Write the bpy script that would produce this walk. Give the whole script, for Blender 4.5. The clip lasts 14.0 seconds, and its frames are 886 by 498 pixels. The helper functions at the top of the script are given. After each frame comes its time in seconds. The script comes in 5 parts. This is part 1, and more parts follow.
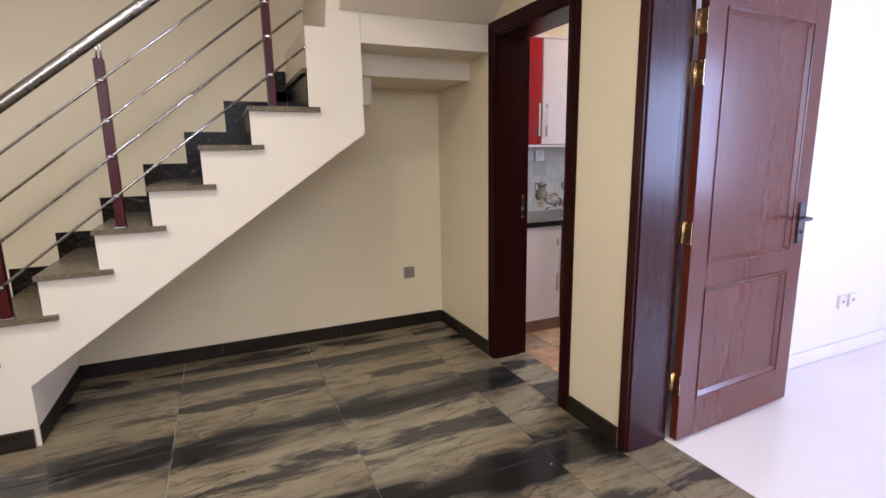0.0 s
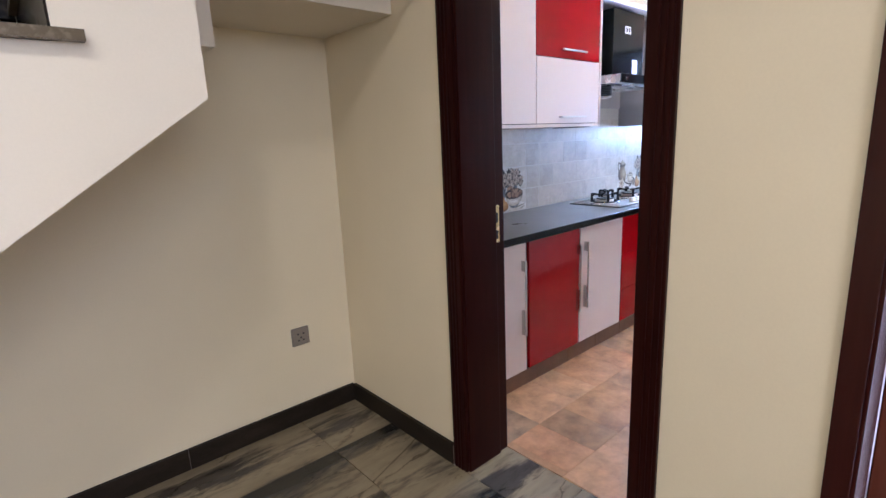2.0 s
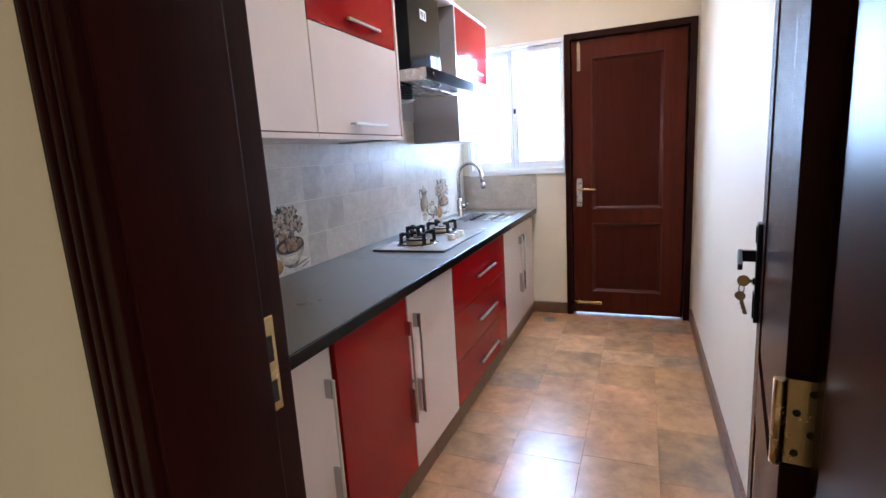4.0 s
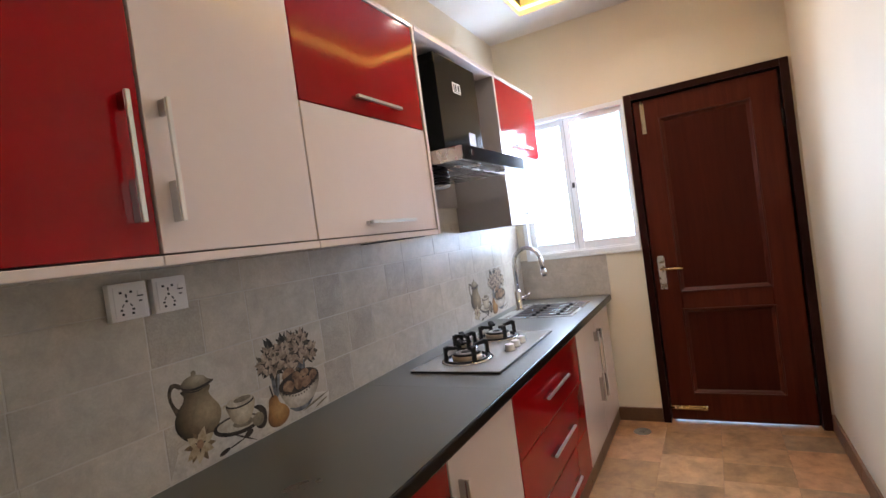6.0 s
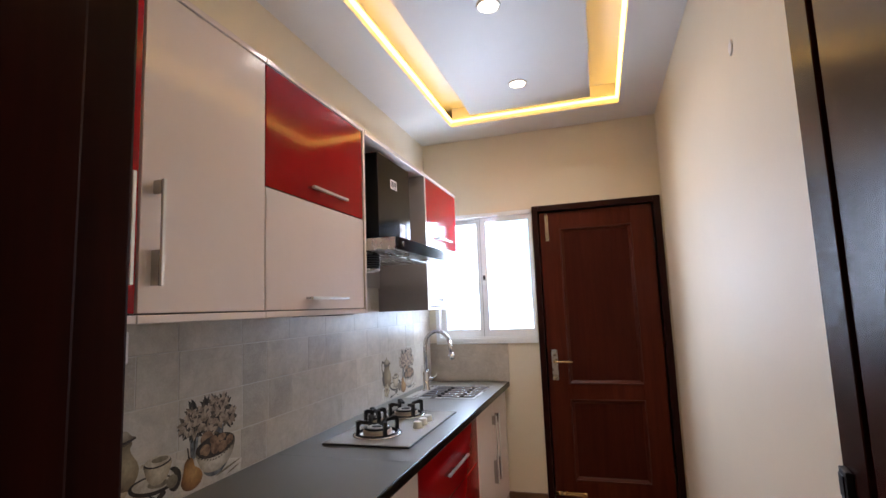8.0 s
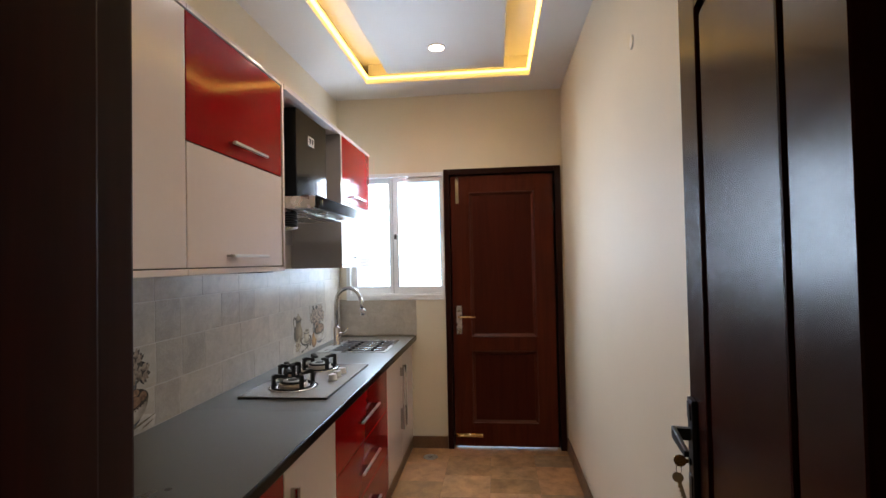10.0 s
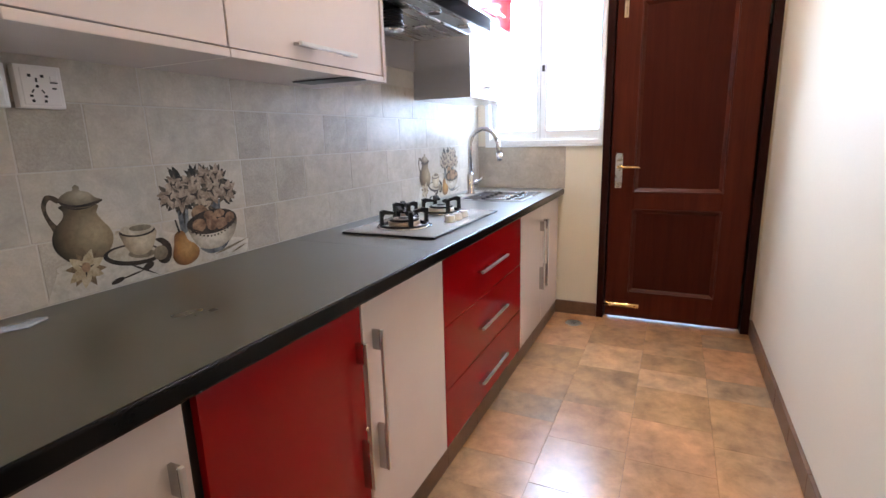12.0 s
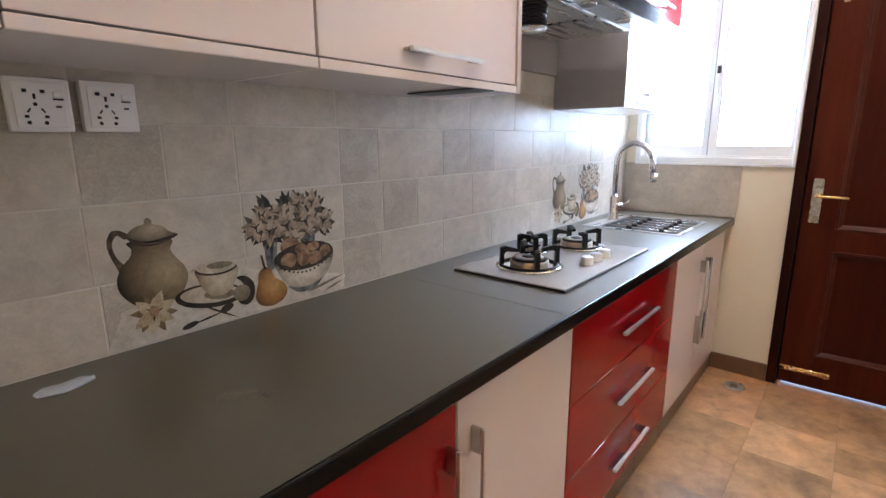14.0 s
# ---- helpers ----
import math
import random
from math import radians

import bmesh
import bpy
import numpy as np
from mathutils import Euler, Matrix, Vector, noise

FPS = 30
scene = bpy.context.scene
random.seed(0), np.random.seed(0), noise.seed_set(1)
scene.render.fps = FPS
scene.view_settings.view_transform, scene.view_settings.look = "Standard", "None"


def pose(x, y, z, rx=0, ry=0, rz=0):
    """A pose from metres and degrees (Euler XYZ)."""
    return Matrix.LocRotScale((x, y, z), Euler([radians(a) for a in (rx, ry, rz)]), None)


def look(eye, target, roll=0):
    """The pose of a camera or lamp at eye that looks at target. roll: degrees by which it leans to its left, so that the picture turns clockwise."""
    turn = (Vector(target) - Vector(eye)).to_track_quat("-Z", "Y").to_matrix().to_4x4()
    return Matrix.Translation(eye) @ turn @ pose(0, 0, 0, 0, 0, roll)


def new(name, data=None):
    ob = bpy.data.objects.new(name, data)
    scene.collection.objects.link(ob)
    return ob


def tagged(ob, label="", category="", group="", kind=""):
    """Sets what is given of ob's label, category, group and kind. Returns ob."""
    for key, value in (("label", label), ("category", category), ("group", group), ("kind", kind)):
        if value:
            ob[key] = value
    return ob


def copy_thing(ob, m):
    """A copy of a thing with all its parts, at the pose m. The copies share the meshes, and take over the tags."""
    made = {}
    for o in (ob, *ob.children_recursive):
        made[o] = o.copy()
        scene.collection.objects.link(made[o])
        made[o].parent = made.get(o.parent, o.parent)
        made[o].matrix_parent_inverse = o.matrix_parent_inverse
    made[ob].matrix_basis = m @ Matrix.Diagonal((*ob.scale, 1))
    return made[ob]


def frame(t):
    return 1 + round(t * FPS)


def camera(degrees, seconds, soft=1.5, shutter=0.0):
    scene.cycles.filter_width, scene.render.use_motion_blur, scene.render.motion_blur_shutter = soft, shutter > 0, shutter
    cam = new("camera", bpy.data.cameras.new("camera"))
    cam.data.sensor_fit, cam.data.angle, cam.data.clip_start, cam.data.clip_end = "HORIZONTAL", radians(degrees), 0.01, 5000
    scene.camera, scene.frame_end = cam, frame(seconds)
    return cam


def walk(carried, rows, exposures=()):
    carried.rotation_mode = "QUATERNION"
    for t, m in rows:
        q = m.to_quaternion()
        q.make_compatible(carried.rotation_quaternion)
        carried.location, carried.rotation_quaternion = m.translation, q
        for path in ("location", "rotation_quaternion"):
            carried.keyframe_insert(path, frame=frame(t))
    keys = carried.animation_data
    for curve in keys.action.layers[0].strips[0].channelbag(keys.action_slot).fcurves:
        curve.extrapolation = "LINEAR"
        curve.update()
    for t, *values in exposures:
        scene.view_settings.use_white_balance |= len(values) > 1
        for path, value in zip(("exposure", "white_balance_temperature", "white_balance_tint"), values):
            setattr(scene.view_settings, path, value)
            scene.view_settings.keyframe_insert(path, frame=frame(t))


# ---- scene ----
cam = camera(83.4, 14.0)
PATH = [
    (0, (-0.074, 0.151, 1.361), (0.727, 1.945, 0.984), -1.0),
    (0.5, (-0.007, 0.52, 1.358), (0.862, 2.281, 0.978), -0.8),
    (1, (0.053, 0.865, 1.347), (1.024, 2.571, 0.965), -1.0),
    (1.5, (0.157, 1.222, 1.349), (1.266, 2.835, 0.938), -1.9),
    (2, (0.265, 1.566, 1.35), (1.555, 3.033, 0.922), -2.5),
    (2.5, (0.474, 1.844, 1.301), (1.949, 3.128, 0.88), -2.7),
    (3, (0.723, 2.111, 1.308), (2.392, 3.126, 0.878), -2.4),
    (3.2, (0.811, 2.202, 1.312), (2.544, 3.102, 0.877), -2.2),
    (5.3, (1.567, 2.446, 1.303), (3.422, 3.141, 1.031), -5.4),
    (5.5, (1.595, 2.47, 1.324), (3.429, 3.244, 1.126), -6.4),
    (6, (1.663, 2.511, 1.374), (3.421, 3.464, 1.336), -7.8),
    (6.5, (1.696, 2.533, 1.385), (3.394, 3.59, 1.417), -7.9),
    (7, (1.696, 2.561, 1.378), (3.427, 3.562, 1.435), -6.3),
    (7.5, (1.583, 2.542, 1.379), (3.409, 3.349, 1.511), -3.8),
    (8, (1.416, 2.485, 1.407), (3.314, 3.07, 1.642), -2.2),
    (8.2, (1.354, 2.49, 1.412), (3.271, 2.989, 1.691), -2.0),
    (10.3, (1.301, 2.531, 1.425), (3.293, 2.703, 1.431), -1.4),
    (10.5, (1.415, 2.506, 1.401), (3.404, 2.706, 1.348), -1.9),
    (11, (1.621, 2.459, 1.343), (3.583, 2.808, 1.169), -2.6),
    (11.5, (1.699, 2.463, 1.293), (3.591, 3.038, 0.992), -2.1),
    (12, (1.794, 2.497, 1.202), (3.562, 3.325, 0.767), -1.6),
    (12.5, (1.828, 2.528, 1.12), (3.452, 3.566, 0.587), -1.5),
    (13, (1.863, 2.564, 1.116), (3.371, 3.757, 0.568), -1.4),
    (13.5, (2.005, 2.642, 1.199), (3.466, 3.922, 0.72), -1.0),
    (14, (2.108, 2.662, 1.269), (3.604, 3.918, 0.842), -0.3),
]
EXPOSURES = [(0.0, 0.38, 5400, 20), (0.5, 0.28, 5350, 20), (1.0, 0.20, 5300, 19), (2.0, 0.40, 5100, 20), (3.2, 0.20, 5150, 17), (5.3, -0.40, 6750, 19), (7.0, -0.57, 6850, 20), (8.2, -0.86, 6950, 21), (10.3, -1.04, 7250, 14), (10.5, -0.88, 7200, 13), (11.0, -0.55, 6750, 19), (11.5, -0.40, 6550, 19), (12.0, 0.0, 6450, 18), (12.5, 0.33, 6000, 16), (13.0, 0.27, 6150, 16), (13.5, 0.15, 6550, 17), (14.0, -0.09, 6550, 18)]
walk(cam, [(t, look(eye, target, roll)) for t, eye, target, roll in PATH], EXPOSURES)

# ---- world, sun, large lights ----
world = bpy.data.worlds.new("world")
scene.world = world
world.use_nodes = True
sky = world.node_tree.nodes.new("ShaderNodeTexSky")
sky.sky_type, sky.sun_disc = "NISHITA", False
sky.sun_elevation, sky.sun_rotation = radians(50), radians(60)
world.node_tree.nodes["Background"].inputs["Strength"].default_value = 0.1
world.node_tree.links.new(sky.outputs["Color"], world.node_tree.nodes["Background"].inputs["Color"])
sun = new("sun", bpy.data.lights.new("sun", "SUN"))
sun.data.energy, sun.data.angle, sun.data.color = 3.0, radians(0.5), (1.0, 0.95, 0.88)
sun.matrix_world = look((8, 4, 12), (4, 6, 0))


def opening_lamp(name, eye, target, w, h, watts, colour):
    """An area lamp for daylight in a wall opening; the hall's opening is added."""
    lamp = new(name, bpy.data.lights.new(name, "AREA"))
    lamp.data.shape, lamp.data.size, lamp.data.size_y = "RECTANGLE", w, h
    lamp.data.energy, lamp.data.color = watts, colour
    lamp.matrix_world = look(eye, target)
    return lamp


# Added fill for the hall, out of view; no window is known there.
opening_lamp("hall_fill", (-1.0, -3.12, 2.35), (-0.3, 3.0, 0.9), 3.4, 1.25, 68, (1.0, 0.96, 0.90))
opening_lamp("room_daylight", (3.5, -3.12, 1.6), (3.5, 3.0, 1.2), 2.6, 1.9, 50, (1.0, 0.91, 0.97))
opening_lamp("room_daylight", (5.27, -1.6, 1.6), (2.0, -1.0, 1.3), 1.9, 1.5, 100, (0.68, 0.75, 1.0))
opening_lamp("kitchen_daylight", (5.29, 3.3125, 1.6285), (2.5, 4.6, 0.85), 0.72, 0.93, 140, (0.56, 0.75, 1.0))


def lamp_under(x, y, z, watts, colour, spread=180, size=0.07):
    """The light of a ceiling downlight."""
    lamp = new("downlight_lamp", bpy.data.lights.new("downlight_lamp", "AREA"))
    lamp.data.shape, lamp.data.size, lamp.data.spread = "DISK", size, radians(spread)
    lamp.data.energy, lamp.data.color = watts, colour
    lamp.matrix_world = look((x, y, z), (x, y + 0.0001, z - 1))


HALL_LIGHTS = ((-1.3, 1.5), (-0.1, 1.5), (-1.3, 0.0), (0.2, 0.0), (-0.6, -1.6))
KITCHEN_LIGHTS = ((4.33, 2.868), (3.49, 2.868))
for x, y in HALL_LIGHTS:
    lamp_under(x, y, 3.085, 15, (1.0, 0.89, 0.69), 150, 0.2)
for x, y in KITCHEN_LIGHTS:
    lamp_under(x, y, 2.738, 6.6, (1.0, 0.97, 0.93), 140)

# ---- materials ----


def nodes_of(name):
    m = bpy.data.materials.new(name)
    m.use_nodes = True
    nt = m.node_tree
    return m, nt, nt.nodes["Principled BSDF"]


def coords(nt, scale=(1, 1, 1), shift=False):
    """World position, stretched; with shift, another stretch of the pattern on every piece."""
    geo = nt.nodes.new("ShaderNodeNewGeometry")
    mp = nt.nodes.new("ShaderNodeMapping")
    mp.inputs["Scale"].default_value = scale
    nt.links.new(geo.outputs["Position"], mp.inputs["Vector"])
    if shift:
        info = nt.nodes.new("ShaderNodeObjectInfo")
        mul = nt.nodes.new("ShaderNodeVectorMath")
        mul.operation = "SCALE"
        mul.inputs[0].default_value = (31, 17, 23)
        nt.links.new(info.outputs["Random"], mul.inputs["Scale"])
        nt.links.new(mul.outputs["Vector"], mp.inputs["Location"])
    return mp.outputs["Vector"]


def noise_tex(nt, vec, scale, detail=4.0, rough=0.55, distort=0.0):
    n = nt.nodes.new("ShaderNodeTexNoise")
    n.inputs["Scale"].default_value, n.inputs["Detail"].default_value = scale, detail
    n.inputs["Roughness"].default_value, n.inputs["Distortion"].default_value = rough, distort
    nt.links.new(vec, n.inputs["Vector"])
    return n.outputs["Fac"]


def ramp(nt, fac, stops):
    r = nt.nodes.new("ShaderNodeValToRGB")
    els = r.color_ramp.elements
    while len(els) < len(stops):
        els.new(0.5)
    for e, (p, c) in zip(els, stops):
        e.position, e.color = p, (*c, 1) if len(c) == 3 else c
    nt.links.new(fac, r.inputs["Fac"])
    return r.outputs["Color"]


def mix(nt, a, b, fac, mode="MIX"):
    m = nt.nodes.new("ShaderNodeMix")
    m.data_type, m.blend_type = "RGBA", mode
    for sock, v in ((m.inputs[0], fac), (m.inputs[6], a), (m.inputs[7], b)):
        if isinstance(v, bpy.types.NodeSocket):
            nt.links.new(v, sock)
        else:
            sock.default_value = v if isinstance(v, float) else (*v, 1)
    return m.outputs[2]


def bump(nt, bsdf, fac, strength=0.1, distance=0.002):
    b = nt.nodes.new("ShaderNodeBump")
    b.inputs["Strength"].default_value, b.inputs["Distance"].default_value = strength, distance
    nt.links.new(fac, b.inputs["Height"])
    nt.links.new(b.outputs["Normal"], bsdf.inputs["Normal"])


def rough_from(nt, bsdf, fac, lo, hi):
    mr = nt.nodes.new("ShaderNodeMapRange")
    mr.inputs["To Min"].default_value, mr.inputs["To Max"].default_value = lo, hi
    nt.links.new(fac, mr.inputs["Value"])
    nt.links.new(mr.outputs["Result"], bsdf.inputs["Roughness"])


def surface(name, colour, rough=0.5, metal=0.0, vary=0.12, scale=3.0, fine=60.0, relief=0.05, coat=0.0, stretch=(1, 1, 1), shift=False, shine=0.5):
    """A surface with broad blotches and fine grain in its colour, gloss and relief."""
    m, nt, b = nodes_of(name)
    vec = coords(nt, stretch, shift)
    big, small = noise_tex(nt, vec, scale), noise_tex(nt, vec, fine, 3.0)
    dark = tuple(c * (1 - vary) for c in colour)
    light = tuple(min(1.0, c * (1 + vary)) for c in colour)
    col = ramp(nt, big, [(0.3, dark), (0.7, light)])
    grain = ramp(nt, small, [(0.3, (1 - vary * 0.6,) * 3), (0.7, (1, 1, 1))])
    nt.links.new(mix(nt, col, grain, 1.0, "MULTIPLY"), b.inputs["Base Color"])
    b.inputs["Metallic"].default_value, b.inputs["Specular IOR Level"].default_value = metal, shine
    rough_from(nt, b, big, max(0.02, rough * 0.8), min(1.0, rough * 1.2))
    b.inputs["Coat Weight"].default_value, b.inputs["Coat Roughness"].default_value = coat, 0.08
    if relief:
        bump(nt, b, small, relief)
    return m


def wood(name, light, dark, axis, rough=0.22, coat=0.35, shine=0.5):
    """Stained wood with grain along an axis (0, 1, 2)."""
    m, nt, b = nodes_of(name)
    stretch = [14, 14, 14]
    stretch[axis] = 0.9
    vec = coords(nt, tuple(stretch), True)
    grain, fibre = noise_tex(nt, vec, 1.6, 6.0, 0.6, 0.6), noise_tex(nt, vec, 9.0, 3.0)
    col = ramp(nt, grain, [(0.28, dark), (0.72, light)])
    col = mix(nt, col, ramp(nt, fibre, [(0.35, (0.90,) * 3), (0.65, (1, 1, 1))]), 1.0, "MULTIPLY")
    nt.links.new(col, b.inputs["Base Color"])
    b.inputs["Roughness"].default_value = rough
    b.inputs["Coat Weight"].default_value, b.inputs["Coat Roughness"].default_value = coat, 0.12
    b.inputs["Specular IOR Level"].default_value = shine
    return m


def hall_tile_material():
    """Tan stone tile with ragged dark slate bands and thin cracks."""
    m, nt, b = nodes_of("hall_floor_tile")
    local = nt.nodes.new("ShaderNodeTexCoord")
    split = nt.nodes.new("ShaderNodeSeparateXYZ")
    nt.links.new(local.outputs["Object"], split.inputs["Vector"])
    ragged = noise_tex(nt, coords(nt, (0.9, 3.4, 1), True), 2.6, 9.0, 0.66, 0.45)
    sway = noise_tex(nt, coords(nt, (0.7, 0.7, 1), True), 1.6, 2.0)

    def sums(x, k, y, op="MULTIPLY_ADD"):
        n = nt.nodes.new("ShaderNodeMath")
        n.operation = op
        for sock, v in zip(n.inputs, (x, k, y)):
            if isinstance(v, bpy.types.NodeSocket):
                nt.links.new(v, sock)
            else:
                sock.default_value = v
        return n.outputs[0]
    place = sums(sums(split.outputs["Y"], 0.0, 0.0, "ABSOLUTE"), -2.53, 1.0)   # 0 at a joint, 1 in the middle
    place = sums(sums(ragged, 1.3, -0.65), 1.0, place)
    place = sums(sums(sway, 0.9, -0.45), 1.0, place)
    col = ramp(nt, place, [(0.12, (0.014, 0.013, 0.012)), (0.25, (0.044, 0.039, 0.033)), (0.36, (0.105, 0.086, 0.057)), (0.48, (0.190, 0.153, 0.094)), (0.80, (0.240, 0.194, 0.120)), (0.97, (0.055, 0.047, 0.038))])
    streak = noise_tex(nt, coords(nt, (1.9, 7.5, 1), True), 2.4, 9.0, 0.72, 0.3)
    col = mix(nt, col, ramp(nt, streak, [(0.36, (0.62, 0.61, 0.61)), (0.47, (0.96, 0.95, 0.94)), (0.68, (1.1, 1.08, 1.04))]), 1.0, "MULTIPLY")
    crack = nt.nodes.new("ShaderNodeTexVoronoi")
    crack.feature = "DISTANCE_TO_EDGE"
    crack.inputs["Scale"].default_value = 1.9
    bend = nt.nodes.new("ShaderNodeVectorMath")
    bend.operation = "MULTIPLY_ADD"
    nt.links.new(ragged, bend.inputs[0])
    bend.inputs[1].default_value = (0.5, 0.5, 0.0)
    nt.links.new(coords(nt, (0.6, 1.9, 1), True), bend.inputs[2])
    nt.links.new(bend.outputs["Vector"], crack.inputs["Vector"])
    line = ramp(nt, crack.outputs["Distance"], [(0.0, (0.25, 0.23, 0.22)), (0.014, (1, 1, 1))])
    nt.links.new(mix(nt, col, line, 0.75, "MULTIPLY"), b.inputs["Base Color"])
    rough_from(nt, b, streak, 0.21, 0.265)
    bump(nt, b, ragged, 0.05)
    return m


def kitchen_tile_material():
    """Rust, tan and grey slate-look tile, each piece in its own tone."""
    m, nt, b = nodes_of("kitchen_floor_tile")
    info = nt.nodes.new("ShaderNodeObjectInfo")
    tone = ramp(nt, info.outputs["Random"], [(0.0, (0.245, 0.160, 0.090)), (0.2, (0.41, 0.225, 0.105)), (0.45, (0.55, 0.325, 0.175)), (0.65, (0.265, 0.195, 0.130)), (0.8, (0.36, 0.205, 0.105)), (1.0, (0.54, 0.270, 0.135))])
    cloud = noise_tex(nt, coords(nt, (1, 1, 1), True), 9.0, 7.0, 0.66, 0.2)
    broad = noise_tex(nt, coords(nt), 2.3, 4.0, 0.6, 0.3)
    col = mix(nt, tone, ramp(nt, broad, [(0.35, (0.255, 0.180, 0.118)), (0.65, (0.52, 0.285, 0.130))]), 0.40)
    col = mix(nt, col, ramp(nt, cloud, [(0.3, (0.60, 0.595, 0.60)), (0.7, (1.22, 1.14, 1.02))]), 1.0, "MULTIPLY")
    nt.links.new(col, b.inputs["Base Color"])
    rough_from(nt, b, cloud, 0.18, 0.265)
    bump(nt, b, cloud, 0.12)
    return m


def splash_tile_material(name, lo, hi, grain=0.10):
    """Cement-look glazed tile: warm clouds, pale scuffs, fine pits."""
    m, nt, b = nodes_of(name)
    cloud = noise_tex(nt, coords(nt, (1, 1, 1), True), 7.0, 8.0, 0.70, 0.4)
    scuff = noise_tex(nt, coords(nt, (1, 1, 1), True), 22.0, 6.0, 0.72, 0.8)
    fine = noise_tex(nt, coords(nt), 150.0, 4.0, 0.7)
    info = nt.nodes.new("ShaderNodeObjectInfo")
    tone = ramp(nt, info.outputs["Random"], [(0.0, (0.965, 0.967, 0.97)), (1.0, (1.025, 1.02, 1.01))])
    col = mix(nt, ramp(nt, cloud, [(0.3, lo), (0.7, hi)]), tone, 1.0, "MULTIPLY")
    col = mix(nt, col, ramp(nt, scuff, [(0.32, (0.88, 0.88, 0.88)), (0.55, (1.0, 1.0, 1.0)), (0.72, (1.10, 1.09, 1.07))]), 1.0, "MULTIPLY")
    col = mix(nt, col, ramp(nt, fine, [(0.35, (1 - grain * 1.6,) * 3), (0.6, (1, 1, 1))]), 1.0, "MULTIPLY")
    nt.links.new(col, b.inputs["Base Color"])
    rough_from(nt, b, cloud, 0.25, 0.33)
    bump(nt, b, scuff, 0.06)
    return m


def stone_material(name, base, fleck, rough, vein=None):
    m, nt, b = nodes_of(name)
    spots = noise_tex(nt, coords(nt), 70.0, 3.0, 0.5)
    cloud = noise_tex(nt, coords(nt), 5.0, 5.0)
    col = ramp(nt, spots, [(0.45, base), (0.68, fleck)])
    col = mix(nt, col, ramp(nt, cloud, [(0.3, (0.88,) * 3), (0.7, (1.06,) * 3)]), 1.0, "MULTIPLY")
    if vein:
        streak = noise_tex(nt, coords(nt, (1, 1, 3)), 6.0, 6.0, 0.65, 1.2)
        col = mix(nt, col, vein, ramp(nt, streak, [(0.60, (0, 0, 0)), (0.70, (0.45,) * 3)]))
    nt.links.new(col, b.inputs["Base Color"])
    rough_from(nt, b, cloud, rough * 0.93, rough * 1.07)
    b.inputs["Specular IOR Level"].default_value = 0.12
    return m


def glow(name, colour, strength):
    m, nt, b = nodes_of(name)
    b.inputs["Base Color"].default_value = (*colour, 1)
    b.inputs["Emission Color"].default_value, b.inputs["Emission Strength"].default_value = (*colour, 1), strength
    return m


PAINT = surface("cream_wall_paint", (0.74, 0.64, 0.435), 0.55, vary=0.04, scale=1.2, fine=140, relief=0.05)
WHITE_PAINT = surface("white_wall_paint", (0.80, 0.76, 0.76), 0.5, vary=0.03, scale=1.2, fine=140, relief=0.04)
KITCHEN_PAINT = surface("kitchen_wall_paint", (0.73, 0.65, 0.505), 0.6, vary=0.04, scale=1.2, fine=140, relief=0.05)
STAIR_PAINT = surface("stair_wall_paint", (0.72, 0.64, 0.50), 0.55, vary=0.04, scale=1.5, fine=140, relief=0.05)
CEILING_PAINT = surface("ceiling_paint", (0.70, 0.685, 0.655), 0.6, vary=0.03, scale=1.2, fine=120, relief=0.04)
TILE_HALL = hall_tile_material()
TILE_KITCHEN = kitchen_tile_material()
TILE_SPLASH = splash_tile_material("splash_tile", (0.378, 0.325, 0.264), (0.525, 0.462, 0.384), 0.045)
TILE_SPLASH_DARK = splash_tile_material("splash_tile_dark", (0.335, 0.288, 0.234), (0.482, 0.423, 0.352), 0.12)
GROUT = surface("pale_grout", (0.50, 0.455, 0.395), 0.8, vary=0.1)
GROUT_DARK = surface("brown_grout", (0.20, 0.15, 0.11), 0.8, vary=0.15)
ROOM_TILE = surface("white_room_tile", (0.82, 0.76, 0.72), 0.12, vary=0.03, scale=1.5, relief=0.01)
SKIRT_DARK = surface("dark_skirting_tile", (0.022, 0.0165, 0.0115), 0.36, vary=0.4, shine=0.12, scale=4, stretch=(1, 1, 3), shift=True)
SKIRT_BROWN = surface("brown_skirting_tile", (0.17, 0.088, 0.048), 0.4, vary=0.25, scale=5, shift=True)
GRANITE = stone_material("black_gold_granite", (0.008, 0.0065, 0.005), (0.03, 0.022, 0.016), 0.22, (0.22, 0.14, 0.075))
# Tread brown raised to include the wall's reflection on the tops.
TREAD = stone_material("brown_granite_tread", (0.125, 0.098, 0.062), (0.19, 0.15, 0.10), 0.22)
COUNTER = surface("dark_grey_granite", (0.052, 0.0445, 0.0275), 0.30, vary=0.12, scale=2.5, fine=160, relief=0.0, shine=1.0)
COUNTER.node_tree.nodes["Principled BSDF"].inputs["IOR"].default_value = 1.75
COUNTER_EDGE = surface("black_polished_edge", (0.004, 0.004, 0.004), 0.20, vary=0.15, relief=0.0, shine=0.12)
WOOD_V = wood("mahogany_upright", (0.026, 0.0045, 0.0030), (0.013, 0.0023, 0.0017), 2, 0.30, 0.0, 0.12)
WOOD_H = wood("mahogany_level", (0.026, 0.0045, 0.0030), (0.013, 0.0023, 0.0017), 1, 0.30, 0.0, 0.12)
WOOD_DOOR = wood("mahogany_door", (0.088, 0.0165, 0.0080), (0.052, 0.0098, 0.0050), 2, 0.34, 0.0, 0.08)
